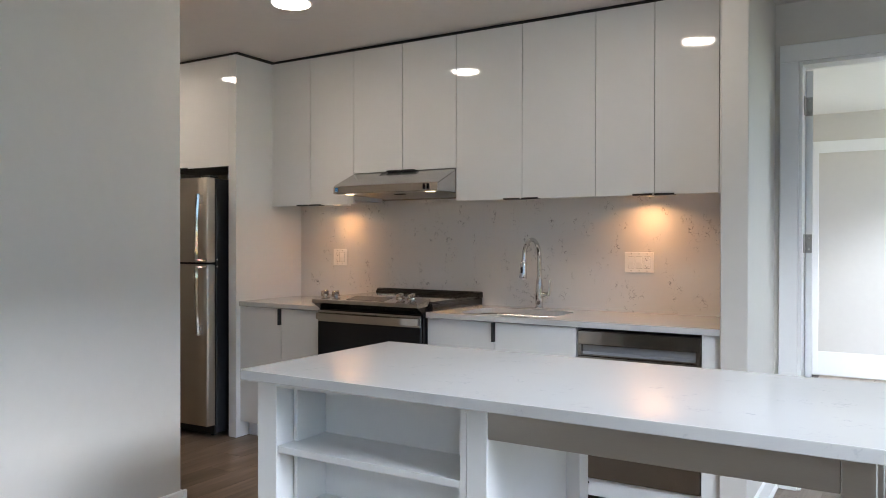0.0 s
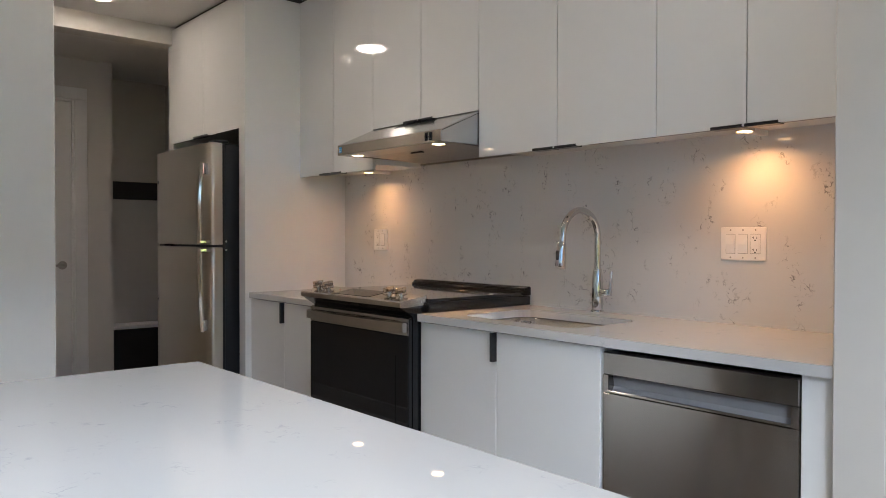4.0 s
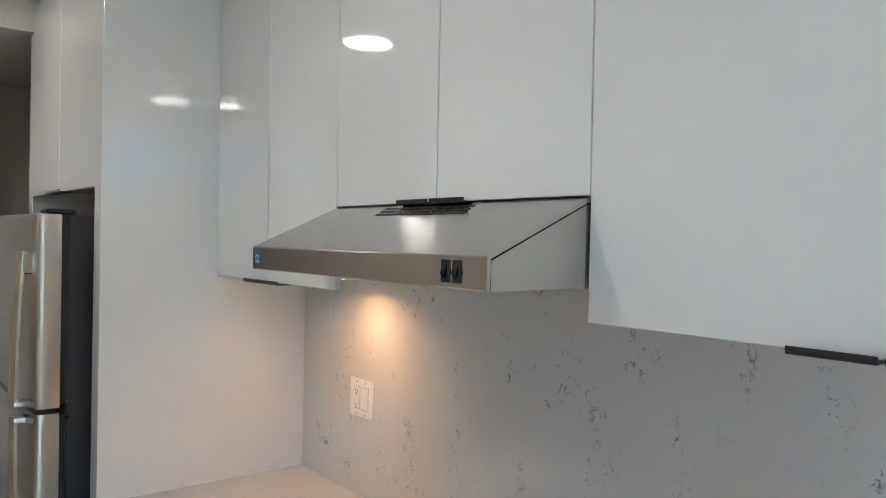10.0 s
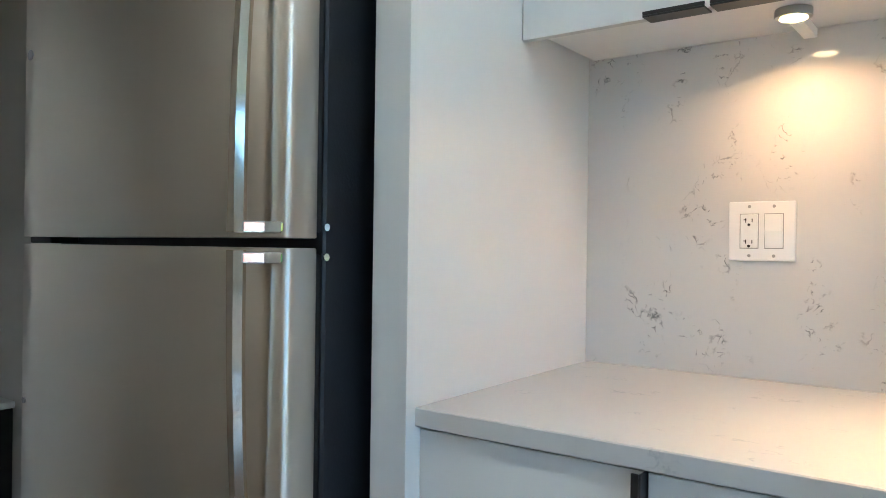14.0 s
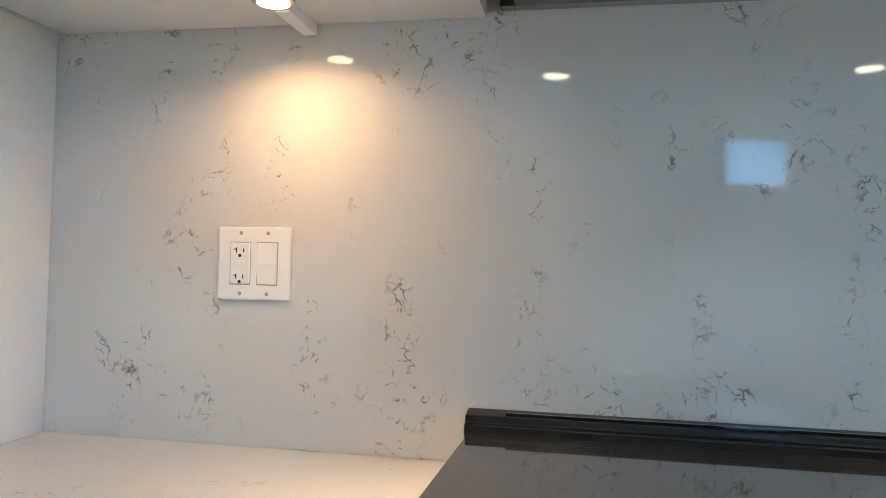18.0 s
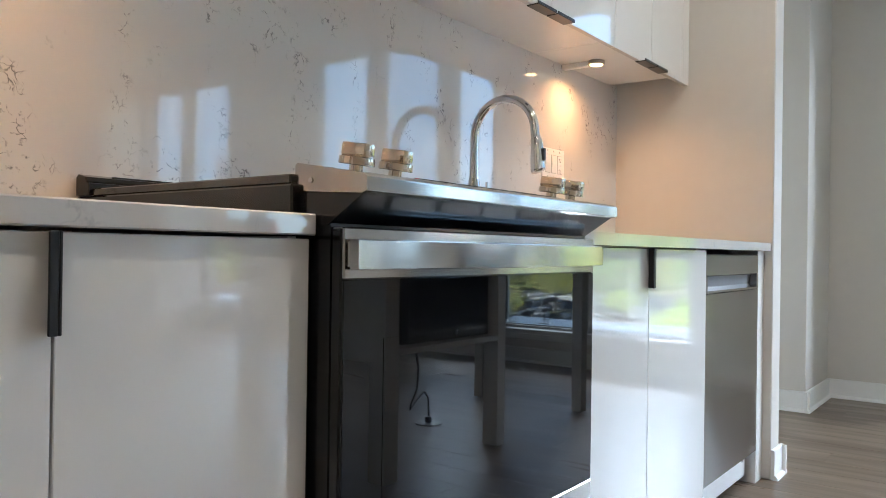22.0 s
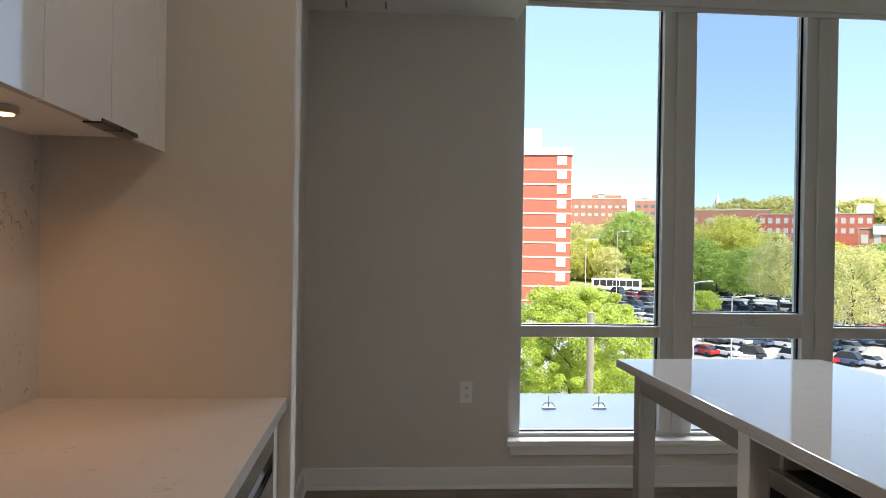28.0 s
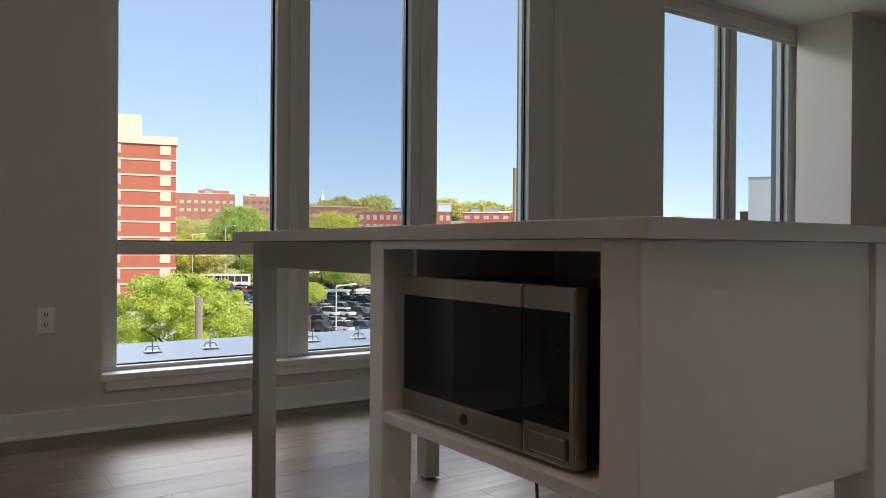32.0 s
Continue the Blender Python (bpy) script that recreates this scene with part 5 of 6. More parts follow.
def ground_z(x, y):
    """Height of the ground: a flat lot, then a slope up to a wooded hill; the street of shops lies flat."""
    d = math.hypot(x - 1.4, y + 1.0)
    hill = min(1.0, max(0.0, (math.degrees(math.atan2(y + 1.0, x - 1.4)) + 48.0) / 4.0))
    steps = ((0, GZ), (105, GZ), (185, -9.0), (240, -2.6), (420, 6.0), (700, 9.0), (3000, 9.0))
    for (d0, z0), (d1, z1) in zip(steps, steps[1:]):
        if d <= d1:
            return GZ + hill * (z0 + (z1 - z0) * (d - d0) / (d1 - d0) - GZ)
    return GZ + hill * (steps[-1][1] - GZ)


def sheet(radii, angles, lift):
    verts = [(1.4 + d * math.cos(a), -1.0 + d * math.sin(a), ground_z(1.4 + d * math.cos(a), -1.0 + d * math.sin(a)) + lift) for d in radii for a in angles]
    n = len(angles)
    faces = [(i * n + k, (i + 1) * n + k, (i + 1) * n + k + 1, i * n + k + 1) for i in range(len(radii) - 1) for k in range(n - 1)]
    b = bmesh.new()
    vs = [b.verts.new(v) for v in verts]
    for f in faces:
        b.faces.new([vs[i] for i in f])
    return b


SWEEP = [radians(-92 + 4 * k) for k in range(47)]
structure("ground", sheet((9, 50, 105, 125, 145, 165, 185, 200, 220, 240, 300, 420, 700, 1500, 3000), SWEEP, 0.0), GRASS, "grassy ground rising to a wooded hill", "ground")
structure("road", sheet((46, 75, 105, 125, 145, 165, 184), SWEEP[:30], 0.03), ASPHALT, "pale worn asphalt parking lot", "parking lot")
structure("road_street", sheet((205, 225, 252), SWEEP[:12], 0.06), ASPHALT, "grey asphalt street before the shops", "street")
ledge = structure("roof_ledge", box(5.45, 6.85, -20, 3, -0.4, 0.195, 0.01), LEDGE, "pale blue-grey roof ledge outside the window", "roof ledge")
structure("wall_building_below", box(3.0, 5.44, -24, 8, GZ, -0.201), BEIGE, "lower storeys of the building", "wall")
fin = structure("facade_fin", box(5.50, 5.62, -4.56, -4.434, 0.2, 3.2), FINMETAL, "dark metal facade fin beside the window", "facade fin")
structure("facade_fin_far", box(5.50, 5.62, -7.7, -7.535, 0.2, 3.2), FINMETAL, "dark metal facade fin beside the window", "facade fin")
for k in range(9):
    y = -1.714 - 0.36 * k
    an = thing("roof_anchor", (6.30, y, 0.195), "small steel roof anchor on the ledge", "roof anchor", "roof anchors")
    part("plate", box(6.27, 6.33, y - 0.05, y + 0.05, 0.195, 0.205, 0.003), STEEL_DULL, an)
    part("stud", cyl(6.30, y, 0.205, 0.005, 0.08, seg=10), STEEL_DULL, an)
    part("clamp", tube([(6.30, y - 0.045, 0.21), (6.30, y - 0.03, 0.235), (6.30, y + 0.03, 0.235), (6.30, y + 0.045, 0.21)], 0.004, 8), STEEL_DULL, an)

EYE30 = Vector((1.389, -0.961, 1.033))


def bearing(px, dist):
    """Ground place at a bearing from the kitchen eye: px counts to the right of straight along the view to the windows."""
    ang = math.atan((px - 784) * 1.01 / 1342 + 0.0067)
    base = math.atan2(-1.918 + 0.961, 3.144 - 1.389)
    a = base - ang
    d = dist / math.cos(ang)
    return EYE30.x + d * math.cos(a), EYE30.y + d * math.sin(a)


def height(py, dist, px=784):
    return EYE30.z + (447 - py) / 1342 * dist


def block(name, px0, px1, py_top, dist, depth, mat, label, category="building", rows=(), z0=None, turn=None, roof=None):
    """A far building between two bearings; rows are (py, height_px, count, material) of windows."""
    xa, ya = bearing(px0, dist)
    xb, yb = bearing(px1, dist)
    mid = Vector(((xa + xb) / 2, (ya + yb) / 2, 0))
    w = math.hypot(xb - xa, yb - ya)
    t = math.atan2(mid.y - EYE30.y, mid.x - EYE30.x) if turn is None else turn
    zt = height(py_top, dist)
    zb = GZ if z0 is None else z0
    away = Vector((math.cos(t), math.sin(t), 0)) * depth / 2
    c = mid + away
    ob = thing(name, (c.x, c.y, zb), label, category)
    M = Matrix.Translation((mid.x, mid.y, 0)) @ Matrix.Rotation(t, 4, "Z")

    def put(b):
        b.transform(M)
        return b

    part("wall", put(box(0, depth, -w / 2, w / 2, zb, zt)), mat, ob)
    part("roof", put(box(-0.15, depth + 0.15, -w / 2 - 0.15, w / 2 + 0.15, zt, zt + 0.35)), roof or STONE, ob)
    for py, hp, count, wm in rows:
        zc, hh = height(py, dist), hp / 1342 * dist / 2
        for k in range(count):
            yk = w / 2 - (k + 0.5) * w / count
            ww = w / count * 0.28
            p = part("window", put(box(-0.06, -0.005, yk - ww, yk + ww, zc - hh, zc + hh)), wm, ob)
    return ob, put, w, zt


def tower():
    """Brick tower block: pale bands at each storey, blind windows near one corner."""
    dist = 150
    ob, put, w, zt = block("apartment_tower", 250, 429, 262, dist, 20, BRICK, "red brick tower block with pale floor bands", "apartment tower")
    storey = 27.0 / 1342 * dist
    z = zt - 0.4
    part("parapet", put(box(-0.3, 20.3, -w / 2 - 0.3, w / 2 + 0.3, zt - 1.2, zt + 0.4)), STONE, ob, "pale stone parapet")
    part("penthouse", put(box(1.5, 12, -w / 2 + 6.2, w / 2, zt + 0.4, zt + 4.6)), STONE, ob, "pale lift house")
    for k in range(11):
        zz = zt - 1.2 - storey * (k + 1)
        part("floor_band", put(box(-0.12, 20.1, -w / 2 - 0.12, w / 2 + 0.12, zz - 0.18, zz + 0.14)), STONE, ob)
        for u, wm in ((-w / 2 + 1.95, STONE), (-w / 2 + 10.8, LIGHTWIN), (-w / 2 + 14.2, LIGHTWIN), (-w / 2 + 17.7, LIGHTWIN)):
            half = 0.98 if wm is STONE else 0.8
            p = part("window", put(box(-0.10, -0.005, u - half, u + half, zz + storey * 0.34, zz + storey - 0.20)), wm, ob)
            if wm is LIGHTWIN:
                part("pane", put(box(-0.12, -0.101, u + 0.02, u + 0.70, zz + storey * 0.34 + 0.08, zz + storey - 0.28)), GREYROOF, p)


tower()
block("brick_building", 425, 530, 358, 420, 30, BRICK2, "long brown brick building on the hill", rows=[(372, 5, 9, LIGHTWIN), (386, 5, 9, LIGHTWIN)], turn=None)
block("brick_building", 470, 520, 352, 440, 20, BRICK2, "taller brown brick wing on the hill", rows=[(360, 4, 4, DARKWIN)])
block("brick_building", 545, 640, 362, 400, 30, BRICK2, "brown brick building with dark windows on the hill", rows=[(372, 5, 8, DARKWIN), (384, 5, 8, DARKWIN)])
block("rooftop_house", 582, 604, 350, 410, 15, WHITEROOF, "white rooftop plant house", "rooftop house", z0=20)
block("brick_building", 620, 760, 379, 300, 40, BRICK2, "low brown brick building among trees", rows=[(395, 8, 4, LIGHTWIN)])
block("brick_building", 742, 905, 386, 290, 30, BRICK, "red brick building with a band of white windows", rows=[(396, 9, 14, LIGHTWIN), (412, 8, 14, LIGHTWIN)], roof=GREYROOF)
block("brick_building", 690, 850, 420, 270, 20, BRICK2, "lower dark brick annex", rows=[(428, 8, 8, DARKWIN)], roof=GREYROOF)
block("brick_building", 885, 1110, 408, 250, 40, BRICK2, "long brick building with a row of windows", rows=[(424, 14, 13, LIGHTWIN)], roof=GREYROOF)
block("brick_building", 925, 1010, 386, 280, 30, BRICK, "red brick block with a white end wall", rows=[(394, 6, 5, LIGHTWIN)], roof=WHITEROOF)
block("brick_building", 985, 1060, 384, 285, 30, BRICK, "red brick block beside the chimney", roof=WHITEROOF)
block("rooftop_house", 882, 905, 371, 300, 12, BLUEPANEL, "pale glazed rooftop house", "rooftop house", z0=10)
block("brick_building", 1285, 1372, 404, 300, 12, BRICK, "red brick building with pale windows", rows=[(414, 7, 11, LIGHTWIN), (425, 7, 11, LIGHTWIN)], roof=GREYROOF)
block("rooftop_house", 1290, 1376, 393, 314, 20, GREYROOF, "long grey roof storey behind the brick building", "rooftop house", z0=10, roof=GREYROOF)
block("brick_building", 1371, 1440, 400, 250, 30, BRICK3, "dark maroon brick boiler house", roof=BRICK3)
block("brick_building", 1436, 1458, 380, 252, 26, BRICK3, "taller maroon brick bay of the boiler house", roof=BRICK3)
block("panel_building", 1457, 1570, 314, 242, 40, BLUEPANEL, "tall pale metal-clad building", roof=GREYROOF)
shop, put, w, zt = block("brick_building", 1437, 1640, 434, 222, 18, UMBER, "brown clad building with a long window band", roof=GREYROOF)
lo, hi = height(467, 222), height(446, 222)
for k in range(8):
    y = w / 2 - 7.0 - k * 2.1
    q = part("window", put(box(-0.10, -0.005, y - 2.05, y, lo, hi)), DARKWIN, shop)
    part("mullion", put(box(-0.16, -0.101, y - 0.12, y, lo, hi)), GREYROOF, q)
part("canopy", put(box(-1.6, -0.005, -w / 2, w / 2 - 5.5, height(474, 222), height(471, 222))), GREYROOF, shop, "dark canopy over the street front")
for k in range(6):
    part("shopfront", put(box(-0.08, -0.005, w / 2 - 9.5 - k * 4.2, w / 2 - 6.0 - k * 4.2, GZ + 0.4, height(484, 222))), DARKWIN, shop, "dark glazed shopfront")
block("brick_building", 1280, 1392, 427, 262, 12, BRICK, "set-back brick storey with a pale flat roof", roof=WHITEROOF)
block("brick_building", 1280, 1396, 444, 236, 10, BRICK2, "brown brick upper storey behind the shops", rows=[(452, 6, 9, DARKWIN)], roof=STONE)
for px0, px1, top in ((1312, 1322, 440), (1330, 1338, 446), (1345, 1372, 447)):
    block("rooftop_unit", px0, px1, top, 228, 4, WHITEROOF, "pale rooftop plant box on the shops", "rooftop unit", z0=height(467, 222) + 0.1, roof=GREYROOF)
arcade, put, w, zt = block("brick_building", 1280, 1400, 467, 222, 9, BRICK, "low brick shop row with a pale cornice", roof=STONE)
part("cornice", put(box(-0.5, -0.005, -w / 2 - 0.2, w / 2 + 0.2, height(470, 222), height(466.5, 222))), STONE, arcade, "pale stone cornice")
for k in range(5):
    y = w / 2 - 1.6 - k * 3.8
    part("shop_opening", put(box(-0.06, -0.005, y - 2.6, y, GZ + 0.3, height(484, 222))), DARKWIN, arcade, "dark shop opening")
    part("pier", put(box(-0.45, -0.005, y + 0.15, y + 1.05, GZ, height(471, 222))), BRICK, arcade)
for px0, px1, top, dist in ((700, 716, 378, 302), (800, 826, 380, 296), (846, 856, 376, 292), (940, 952, 378, 282), (968, 990, 380, 284), (480, 492, 350, 422), (556, 566, 358, 402), (1300, 1318, 391, 302), (905, 930, 403, 252), (1010, 1026, 403, 252)):
    block("rooftop_unit", px0, px1, top, dist, 6, WHITEROOF if px0 % 4 else GREYROOF, "pale rooftop plant box on a brick building", "rooftop unit", z0=height(top + 14, dist), roof=GREYROOF)
block("site_office", 640, 790, 527, 168, 14, WHITEROOF, "low white site building in the parking lot", roof=WHITEROOF)


def chimney(px, py, dist, r, mat, label, z0=GZ):
    x, y = bearing(px, dist)
    z = height(py, dist)
    c = thing("chimney", (x, y, z0), label, "chimney")
    part("shaft", cyl(x, y, z0, r * 1.25, z - z0, r2=r, seg=24), mat, c, smooth=True)
    part("rim", cyl(x, y, z - r * 0.6, r * 1.12, r * 0.6, seg=24), mat, c, smooth=True)
    part("band", cyl(x, y, z - r * 3.2, r * 1.1, r * 0.4, seg=24), mat, c, smooth=True)


chimney(1020, 305, 260, 1.0, BEIGE, "tall tapering pale brick chimney")
chimney(1394, 275, 244, 1.4, BRICK3, "tall dark red brick chimney")
x, y = bearing(679, 600)
steeple = thing("church_steeple", (x, y, GZ), "white church steeple above the trees", "steeple")
part("tower", box(x - 1.6, x + 1.6, y - 1.6, y + 1.6, GZ, height(362, 600)), WHITEROOF, steeple)
part("spire", cyl(x, y, height(362, 600), 1.5, 6, r2=0.1, seg=8), WHITEROOF, steeple)


def tree(px, py_top, py_low, dist, spread_px, leaf, seed, label, count=4000, size=0.5, conifer=False):
    """A tapered trunk with limbs and a crown of many loose leaves in lobes, with an uneven outline."""
    r = np.random.default_rng(seed)
    x, y = bearing(px, dist)
    g = ground_z(x, y)
    zt, zl = height(py_top, dist), max(g + 0.4, height(py_low, dist))
    rad = spread_px / 1342 * dist / 2
    t = thing("tree", (x, y, g), label, "tree")
    trunk = bmesh.new()
    tr = max(0.10, rad * 0.045)
    tube([(x, y, g), (x + 0.1, y, (g + zl) / 2), (x, y + 0.1, zl), (x, y, (zl + 2 * zt) / 3)], tr, 8, bm=trunk, radii=[tr * 1.4, tr, tr * 0.7, tr * 0.15])
    for k in range(6):
        a = k * 1.05 + r.random()
        h = zl + (zt - zl) * (0.1 + 0.1 * k)
        tube([(x, y, h), (x + math.cos(a) * rad * 0.4, y + math.sin(a) * rad * 0.4, h + rad * 0.3), (x + math.cos(a) * rad * 0.7, y + math.sin(a) * rad * 0.7, h + rad * 0.45)], tr * 0.3, 5, bm=trunk, radii=[tr * 0.4, tr * 0.25, tr * 0.08])
    part("trunk", trunk, BARK, t)
    tall = zt - zl
    if conifer:
        u = r.random(60) ** 1.4
        reach = rad * (1 - u) * (0.45 + 0.5 * r.random(60))
        hub_r = np.full(60, rad * 0.17)
        hz = zl + tall * u
    else:
        u = 0.06 + 0.88 * r.random(340)
        reach = rad * np.sqrt(np.clip(1 - (1.9 * u - 0.85) ** 2, 0.06, 1)) * (0.12 + 0.98 * r.random(340) ** 0.6)
        hub_r = rad * (0.05 + 0.11 * r.random(340) ** 2)
        hz = zl + tall * u
    a = r.random(len(u)) * 2 * math.pi
    hub = np.stack([np.cos(a) * reach, np.sin(a) * reach, hz - g], 1)
    fine = 1.0 if dist < 60 else 0.62
    count = int(count * (1.5 if dist < 60 else 2.1))
    pick = r.integers(0, len(u), count)
    way = r.normal(size=(count, 3))
    way /= np.linalg.norm(way, axis=1)[:, None]
    out = hub_r[pick] * (1.35 if dist < 60 or conifer else 2.1) * r.random(count) ** 0.5
    c = hub[pick] + way * out[:, None] * np.array((1.0, 1.0, 0.8))
    c[:, 2] = np.where(c[:, 2] > zt - g, 2 * (zt - g) - c[:, 2], c[:, 2])
    face = way + r.normal(size=(count, 3)) * 0.7 + np.array((0, 0, 0.5))
    face /= np.linalg.norm(face, axis=1)[:, None]
    one = np.cross(face, r.normal(size=(count, 3)))
    one /= np.linalg.norm(one, axis=1)[:, None]
    two = np.cross(face, one)
    e = (size * fine * (0.7 + 0.8 * r.random(count)))[:, None]
    quad = np.stack([c - one * 0.5 * e, c - two * 0.32 * e + face * 0.05 * e, c + one * 0.55 * e, c + two * 0.32 * e + face * 0.05 * e], 1).reshape(-1, 3)
    me = bpy.data.meshes.new("crown")
    me.from_pydata(quad.tolist(), [], np.arange(count * 4).reshape(-1, 4).tolist())
    me.materials.append(leaf)
    ob = new("crown", me)
    ob.parent = t
    ORIGIN[ob.name] = Vector((x, y, g))
    tagged(ob, kind="stuff")


tree(440, 500, 715, 30, 275, LEAF[0], 1, "broad street tree in fresh yellow-green leaf", 70000, 0.085)
tree(540, 376, 470, 215, 100, LEAF[1], 2, "round bright green tree beside the lawn", 6000, 0.8)
tree(700, 386, 480, 190, 125, LEAF[4], 3, "large golden-green tree in spring leaf", 8000, 0.7)
tree(655, 425, 505, 175, 80, LEAF[1], 4, "green tree beside the parking lot", 5000, 0.6)
tree(725, 440, 515, 170, 90, LEAF[1], 14, "green tree beside the parking lot", 5000, 0.6)
tree(775, 425, 520, 150, 100, LEAF[2], 5, "pale budding tree beside the lot", 5000, 0.5)
tree(880, 430, 560, 120, 120, LEAF[2], 6, "pale budding tree at the lot's edge", 7000, 0.42)
tree(915, 428, 500, 160, 60, LEAF[1], 11, "green tree at the lot's edge", 3500, 0.55)
tree(660, 512, 548, 120, 55, LEAF[0], 15, "low yellow-green shrub beside the site building", 2500, 0.35)
tree(960, 425, 500, 140, 84, LEAF[3], 7, "dark blue-green spruce beside the lot", 5000, 0.5, True)
tree(1018, 422, 500, 140, 80, LEAF[3], 8, "dark blue-green spruce beside the lot", 5000, 0.5, True)
tree(990, 436, 500, 150, 50, LEAF[2], 16, "thin budding tree between the spruces", 2500, 0.5)
tree(1409, 433, 515, 190, 112, LEAF[4], 9, "yellow-green tree before the brick shops", 7000, 0.62)
for k, (px, top, sp, lf) in enumerate(((445, 398, 80, 2), (480, 402, 80, 2), (585, 402, 80, 2), (615, 398, 70, 2), (500, 412, 80, 2), (640, 402, 80, 4), (740, 415, 80, 1), (575, 432, 55, 4), (820, 430, 80, 2), (680, 405, 70, 4), (610, 420, 60, 1), (760, 410, 70, 2), (930, 432, 60, 2), (850, 425, 70, 4), (455, 425, 80, 4))):
    tree(px, top, top + 85, 225 - k * 2, sp, LEAF[lf], 20 + k, "tree in thin spring leaf", 3200, 0.75)
for k, (px, top, sp, lf) in enumerate(((440, 440, 60, 2), (470, 452, 50, 4), (498, 440, 60, 2), (600, 448, 55, 4), (632, 440, 60, 2), (560, 452, 40, 1), (680, 440, 70, 1), (745, 446, 60, 2), (800, 446, 60, 4), (835, 440, 60, 2), (870, 446, 50, 1), (945, 452, 40, 4), (1040, 446, 50, 2))):
    tree(px, top, top + 60, 196 - k, sp, LEAF[lf], 70 + k, "low tree in spring leaf on the slope", 2600, 0.6)
for k, (px, top, sp) in enumerate(((715, 358, 50), (775, 355, 66), (690, 363, 50), (900, 358, 55), (930, 366, 60), (965, 362, 60), (1000, 372, 60), (1060, 360, 60), (1320, 386, 50), (655, 372, 60), (735, 364, 60), (755, 360, 55), (870, 364, 55), (885, 362, 50), (945, 366, 60), (985, 368, 60), (640, 374, 50), (1030, 366, 60))):
    tree(px, top, top + 60, 520, sp, LEAF[2], 40 + k, "far round treetop on the ridge", 2500, 1.9)

x, y = bearing(472, 23)
single("utility_pole", cyl(x, y, GZ, 0.15, height(546, 23) - GZ, r2=0.11, seg=12), WOODPOLE, "weathered grey wooden utility pole", "utility pole", smooth=True)


def street_lamp(px, py, dist):
    x, y = bearing(px, dist)
    z = height(py, dist)
    s = thing("street_lamp", (x, y, GZ), "pale parking lot lamp post with a short arm", "street lamp", "parking lot lamps")
    part("pole", cyl(x, y, GZ, 0.08, z - GZ, r2=0.05, seg=10), POLEWHITE, s)
    part("arm", tube([(x, y, z), (x, y - 1.6, z + 0.15)], 0.06, 6), POLEWHITE, s)
    part("lamp_head", box(x - 0.2, x + 0.2, y - 2.3, y - 1.5, z + 0.08, z + 0.25, 0.04), POLEWHITE, s)


for px, py, d in ((515, 415, 150), (460, 430, 140), (800, 425, 120), (610, 508, 90), (870, 470, 130), (645, 498, 95), (1300, 460, 120), (705, 520, 80)):
    street_lamp(px, py, d)

CARS = [material("car_white", (0.6, 0.6, 0.6), 0.25, coat=0.5), material("car_silver", (0.35, 0.36, 0.38), 0.3, 0.4, coat=0.5), material("car_dark", (0.03, 0.035, 0.045), 0.25, coat=0.5), material("car_red", (0.35, 0.02, 0.02), 0.25, coat=0.5), material("car_blue", (0.06, 0.10, 0.18), 0.25, coat=0.5)]
CARGLASS = material("car_glass", (0.03, 0.035, 0.04), 0.08)
TYRE = material("tyre", (0.02, 0.02, 0.02), 0.8)


def car_model(mat, label, tall):
    c = thing("car", (0, 0, 0), label, "car", "cars in the parking lot")
    h = 0.35 if tall else 0.0
    part("body", prism([(-2.2, 0.35), (-2.2, 0.75), (-1.5, 0.92), (1.5, 0.95), (2.2, 0.8), (2.2, 0.35)], -0.88, 0.88, "y", 0.08), mat, c)
    cab = part("cabin", prism([(-1.2, 0.9), (-0.5, 1.42 + h), (1.0 + h, 1.45 + h), (1.75 + h, 0.95)], -0.78, 0.78, "y", 0.05), CARGLASS, c)
    part("roof", prism([(-0.55, 1.40 + h), (-0.45, 1.46 + h), (0.95 + h, 1.48 + h), (1.1 + h, 1.42 + h)], -0.76, 0.76, "y", 0.02), mat, cab)
    for wx in (-1.35, 1.35):
        for wy in (-0.9, 0.7):
            part("wheel", cyl(wx, wy, 0.33, 0.33, 0.2, "y", seg=14), TYRE, c)
    return c


models = [car_model(m, l, t) for m, l, t in ((CARS[0], "white car parked in the lot", 0), (CARS[1], "silver car parked in the lot", 0), (CARS[2], "black car parked in the lot", 1), (CARS[3], "red car parked in the lot", 0), (CARS[4], "dark blue car parked in the lot", 1), (CARS[0], "white van parked in the lot", 1))]
r = random.Random(12)
used = set()
for row in range(9):
    d = 110 + row * 8.2 + (2 if row % 2 else 0)
    for k in range(26):
        px = 520 + k * 42 * 92 / d
        if px > 1500 or r.random() < 0.12:
            continue
        x, y = bearing(px, d)
        i = r.choice((0, 0, 0, 1, 1, 2, 2, 3, 4, 4, 5))
        m = pose(x, y, ground_z(x, y) + 0.035, 0, 0, 90 + r.choice((-62, 118)) + r.uniform(-3, 3))
        if i not in used:
            models[i].matrix_basis = m
            used.add(i)
        else:
            copy_thing(models[i], m)


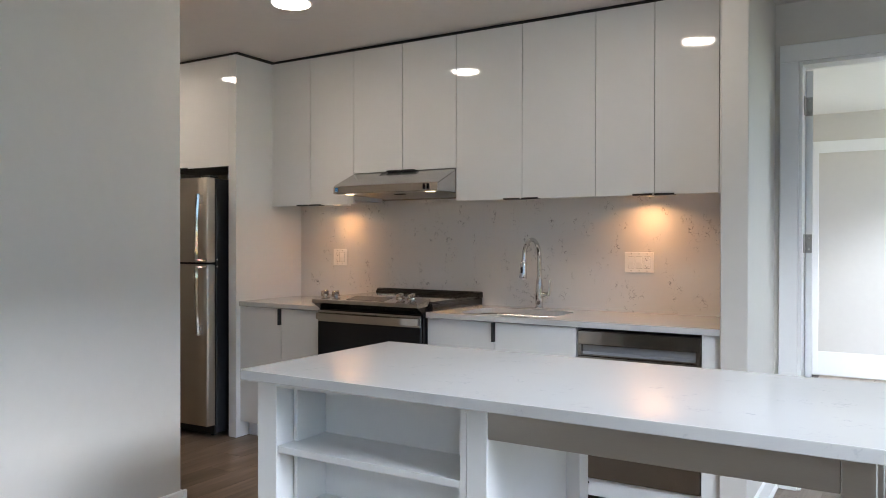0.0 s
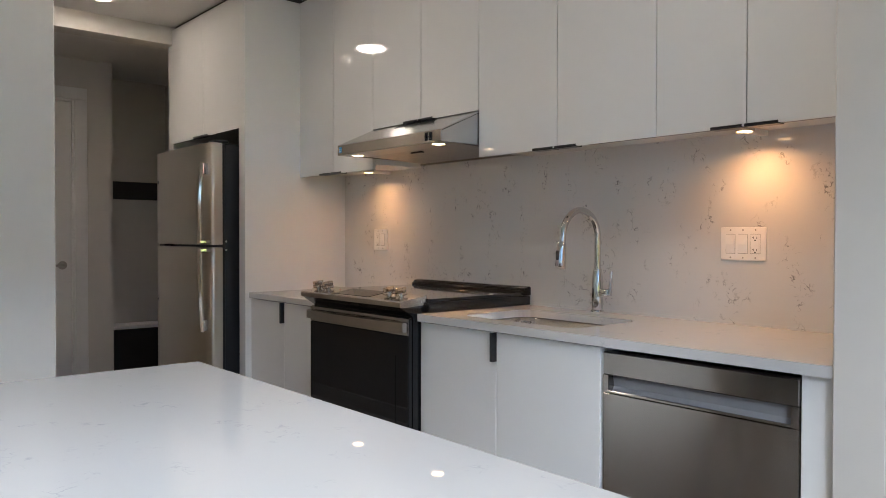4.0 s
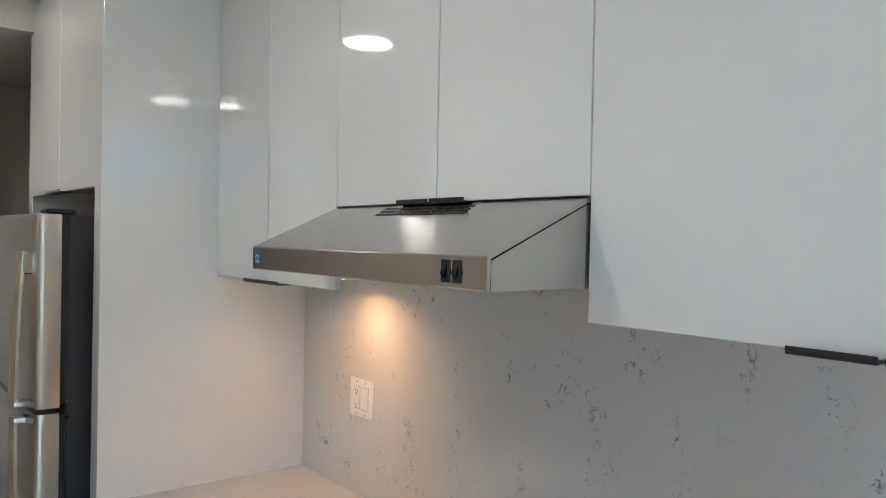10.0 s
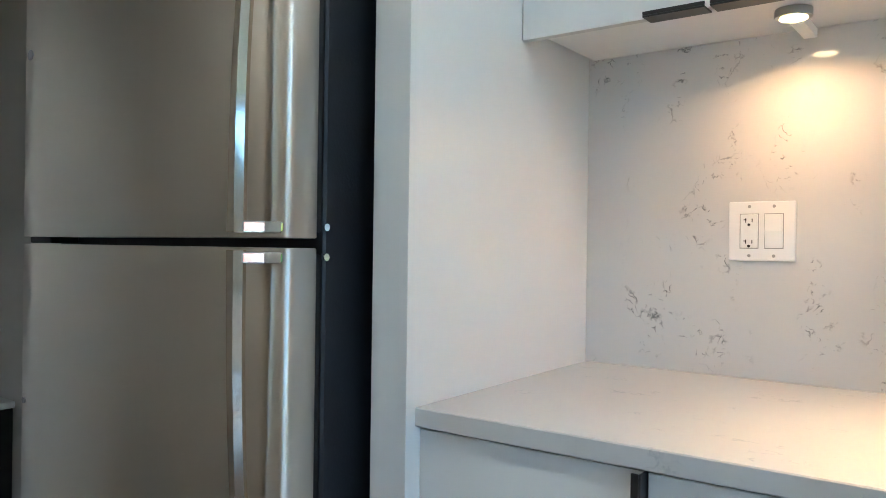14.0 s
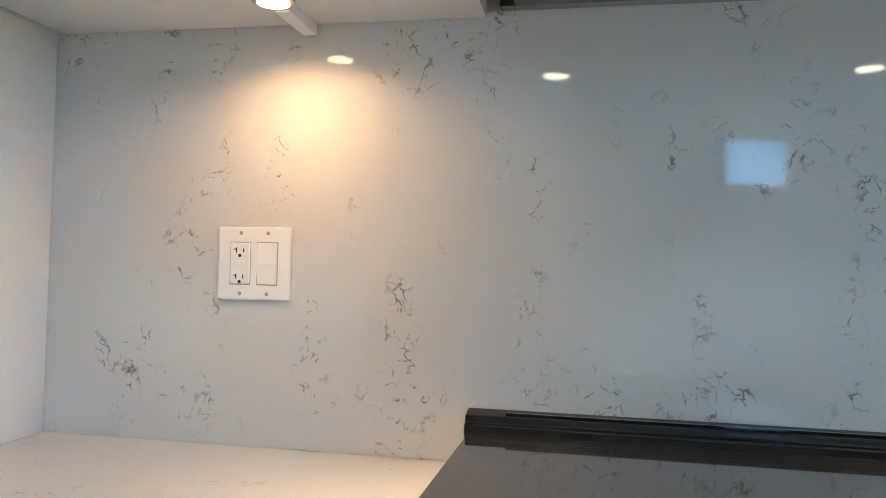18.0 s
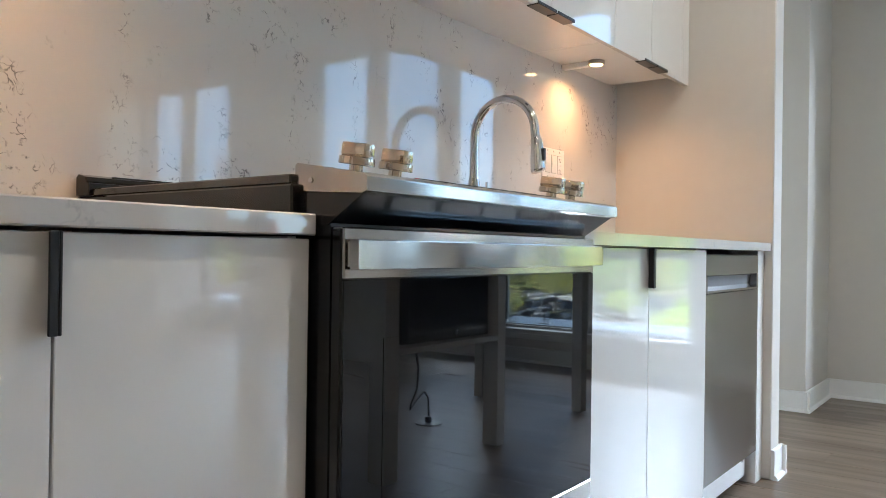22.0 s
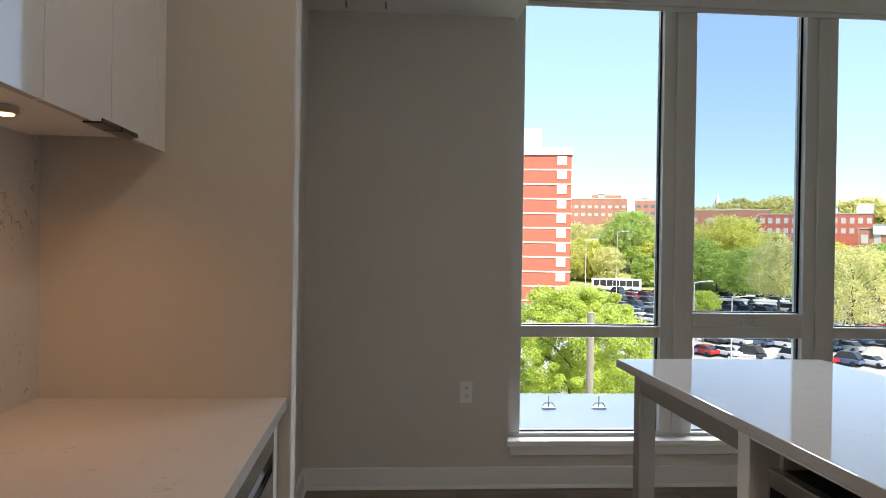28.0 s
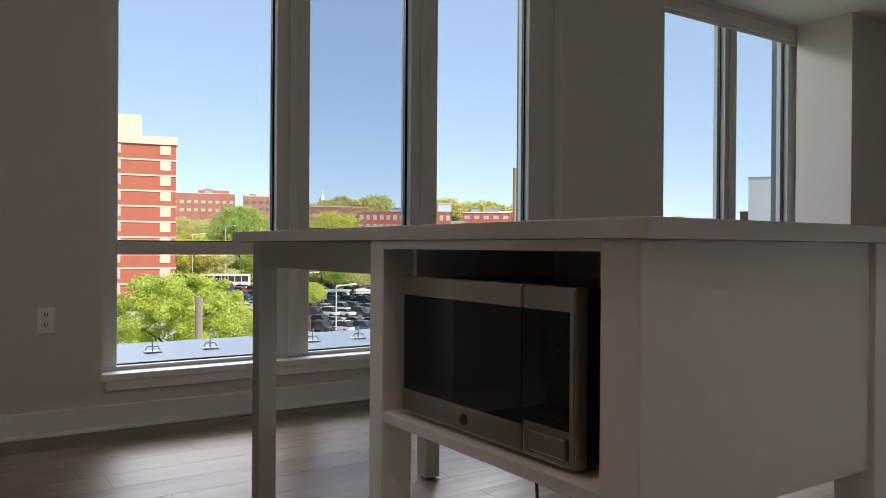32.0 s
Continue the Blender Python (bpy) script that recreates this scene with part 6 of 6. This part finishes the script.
def coach(px, dist, name, label, half, tall, bays):
    """A box-bodied bus with a row of side windows and four wheels."""
    x, y = bearing(px, dist)
    z = ground_z(x, y) + 0.07
    bus = thing(name, (x, y, z), label, "bus")

    def aboard(b):
        b.transform(Matrix.Translation((x, y, z)) @ Matrix.Rotation(radians(64), 4, "Z"))
        return b

    part("body", aboard(box(-half, half, -1.15, 1.15, 0.4, tall, 0.15, 2)), CARS[0], bus)
    pitch = (2 * half - 0.8) / bays
    for k in range(bays):
        u = -half + 0.4 + k * pitch
        part("window", aboard(box(u, u + pitch * 0.9, -1.17, 1.17, tall * 0.42, tall * 0.86, 0.02)), CARGLASS, bus)
    for wx in (-half * 0.62, half * 0.65):
        for wy in (-1.16, 0.9):
            part("wheel", aboard(cyl(wx, wy, 0.45, 0.45, 0.26, "y", seg=14)), TYRE, bus)


coach(515, 182, "bus", "long white bus with dark windows beyond the lot", 5.8, 3.1, 7)
coach(1458, 206, "minibus", "white minibus with dark windows in the street", 3.4, 2.5, 5)
x, y = bearing(727, 92)
zs = ground_z(x, y) + 0.035
turn = math.atan2(y + 1, x - 1.4)


def at_booth(b):
    b.transform(Matrix.Translation((x, y, zs)) @ Matrix.Rotation(turn, 4, "Z"))
    return b


booth = thing("parking_booth", (x, y, zs), "small white attendant booth with dark windows in the lot", "booth")
part("wall", at_booth(box(0.1, 2.1, -0.95, 1.75, 0, 2.25, 0.02)), WHITEROOF, booth)
part("roof", at_booth(box(-0.05, 2.25, -1.1, 1.9, 2.25, 2.40, 0.02)), GREYROOF, booth)
for u, v in ((-0.80, 0.20), (0.45, 1.55)):
    part("window", at_booth(box(0.07, 0.099, u, v, 0.95, 1.95, 0.005)), CARGLASS, booth)
sign = thing("parking_sign", (x, y, zs + 2.40), "white parking sign with red letters on the booth", "sign")
for d in (-0.7, 0.5):
    part("post", at_booth(box(0.02, 0.06, d - 0.03, d + 0.03, 2.401, 2.52)), POLEWHITE, sign)
part("board", at_booth(box(0.0, 0.06, -1.05, 0.85, 2.45, 3.03, 0.005)), WHITEROOF, sign)
letters = bpy.data.curves.new("letters", "FONT")
letters.body, letters.size, letters.align_x, letters.align_y, letters.extrude = "PARKING", 0.44, "CENTER", "CENTER", 0.005
letters.materials.append(CARS[3])
ob = new("letters", letters)
ob.parent = sign
ob.matrix_parent_inverse = Matrix.Identity(4)
ob.matrix_basis = Matrix.Translation((0, 0, 0.34)) @ Matrix.Rotation(turn, 4, "Z") @ Matrix.Translation((-0.012, -0.1, 0)) @ Matrix.Rotation(radians(-90), 4, "Z") @ Matrix.Rotation(radians(90), 4, "X")
tagged(ob, "red letters")

# ---- floor planks ----
PW, PL = 0.178, 1.22
shared = {}
near = []
r = random.Random(3)


def plank(w, l):
    key = (round(w, 3), round(l, 3))
    if key not in shared:
        b = box(0.0003, w - 0.0003, 0.0003, l - 0.0003, -0.006, 0.0, 0.0007)
        shared[key] = solid("plank", b, FLOOR)
    return shared[key]


def lay(x0, x1, y0, y1, near_box):
    x = x0
    while x < x1 - 0.01:
        w = min(PW, x1 - x)
        y = y0 - r.random() * PL
        while y < y1:
            a, b = max(y, y0), min(y + PL, y1)
            if b - a > 0.02:
                nx0, nx1, ny0, ny1 = near_box
                if nx0 < x < nx1 and ny0 < (a + b) / 2 < ny1:
                    near.append((x, a, w, b - a))
                else:
                    quads.append((x, x + w, a, b))
            y += PL
        x += PW


quads = []
lay(0.862, 5.19, -7.9, 0.012, (0.8, 5.2, -4.6, 0.1))
lay(-3.0, 0.862, -1.815, 0.012, (-0.3, 0.9, -2.0, 0.1))
lay(3.115, 5.28, 0.012, 4.1, (9, 9, 9, 9))
for x, a, w, l in near[:300]:
    ob = new("plank", plank(w, l))
    ob.location = (x, a, 0)
    ob.parent = floor
verts, faces = [], []
for x0, x1, a, b in quads + [(x, x + w, a, a + l) for x, a, w, l in near[300:]]:
    i = len(verts)
    g = 0.0003
    verts += [(x0 + g, a + g, 0), (x1 - g, a + g, 0), (x1 - g, b - g, 0), (x0 + g, b - g, 0), (x0 + g, a + g, -0.006), (x1 - g, a + g, -0.006), (x1 - g, b - g, -0.006), (x0 + g, b - g, -0.006)]
    faces += [(i, i + 1, i + 2, i + 3), (i, i + 4, i + 5, i + 1), (i + 1, i + 5, i + 6, i + 2), (i + 2, i + 6, i + 7, i + 3), (i + 3, i + 7, i + 4, i)]
me = bpy.data.meshes.new("planks")
me.from_pydata(verts, [], faces)
me.materials.append(FLOOR)
ob = new("planks", me)
ob.parent = floor
tagged(ob, "grey-brown vinyl planks", kind="stuff")
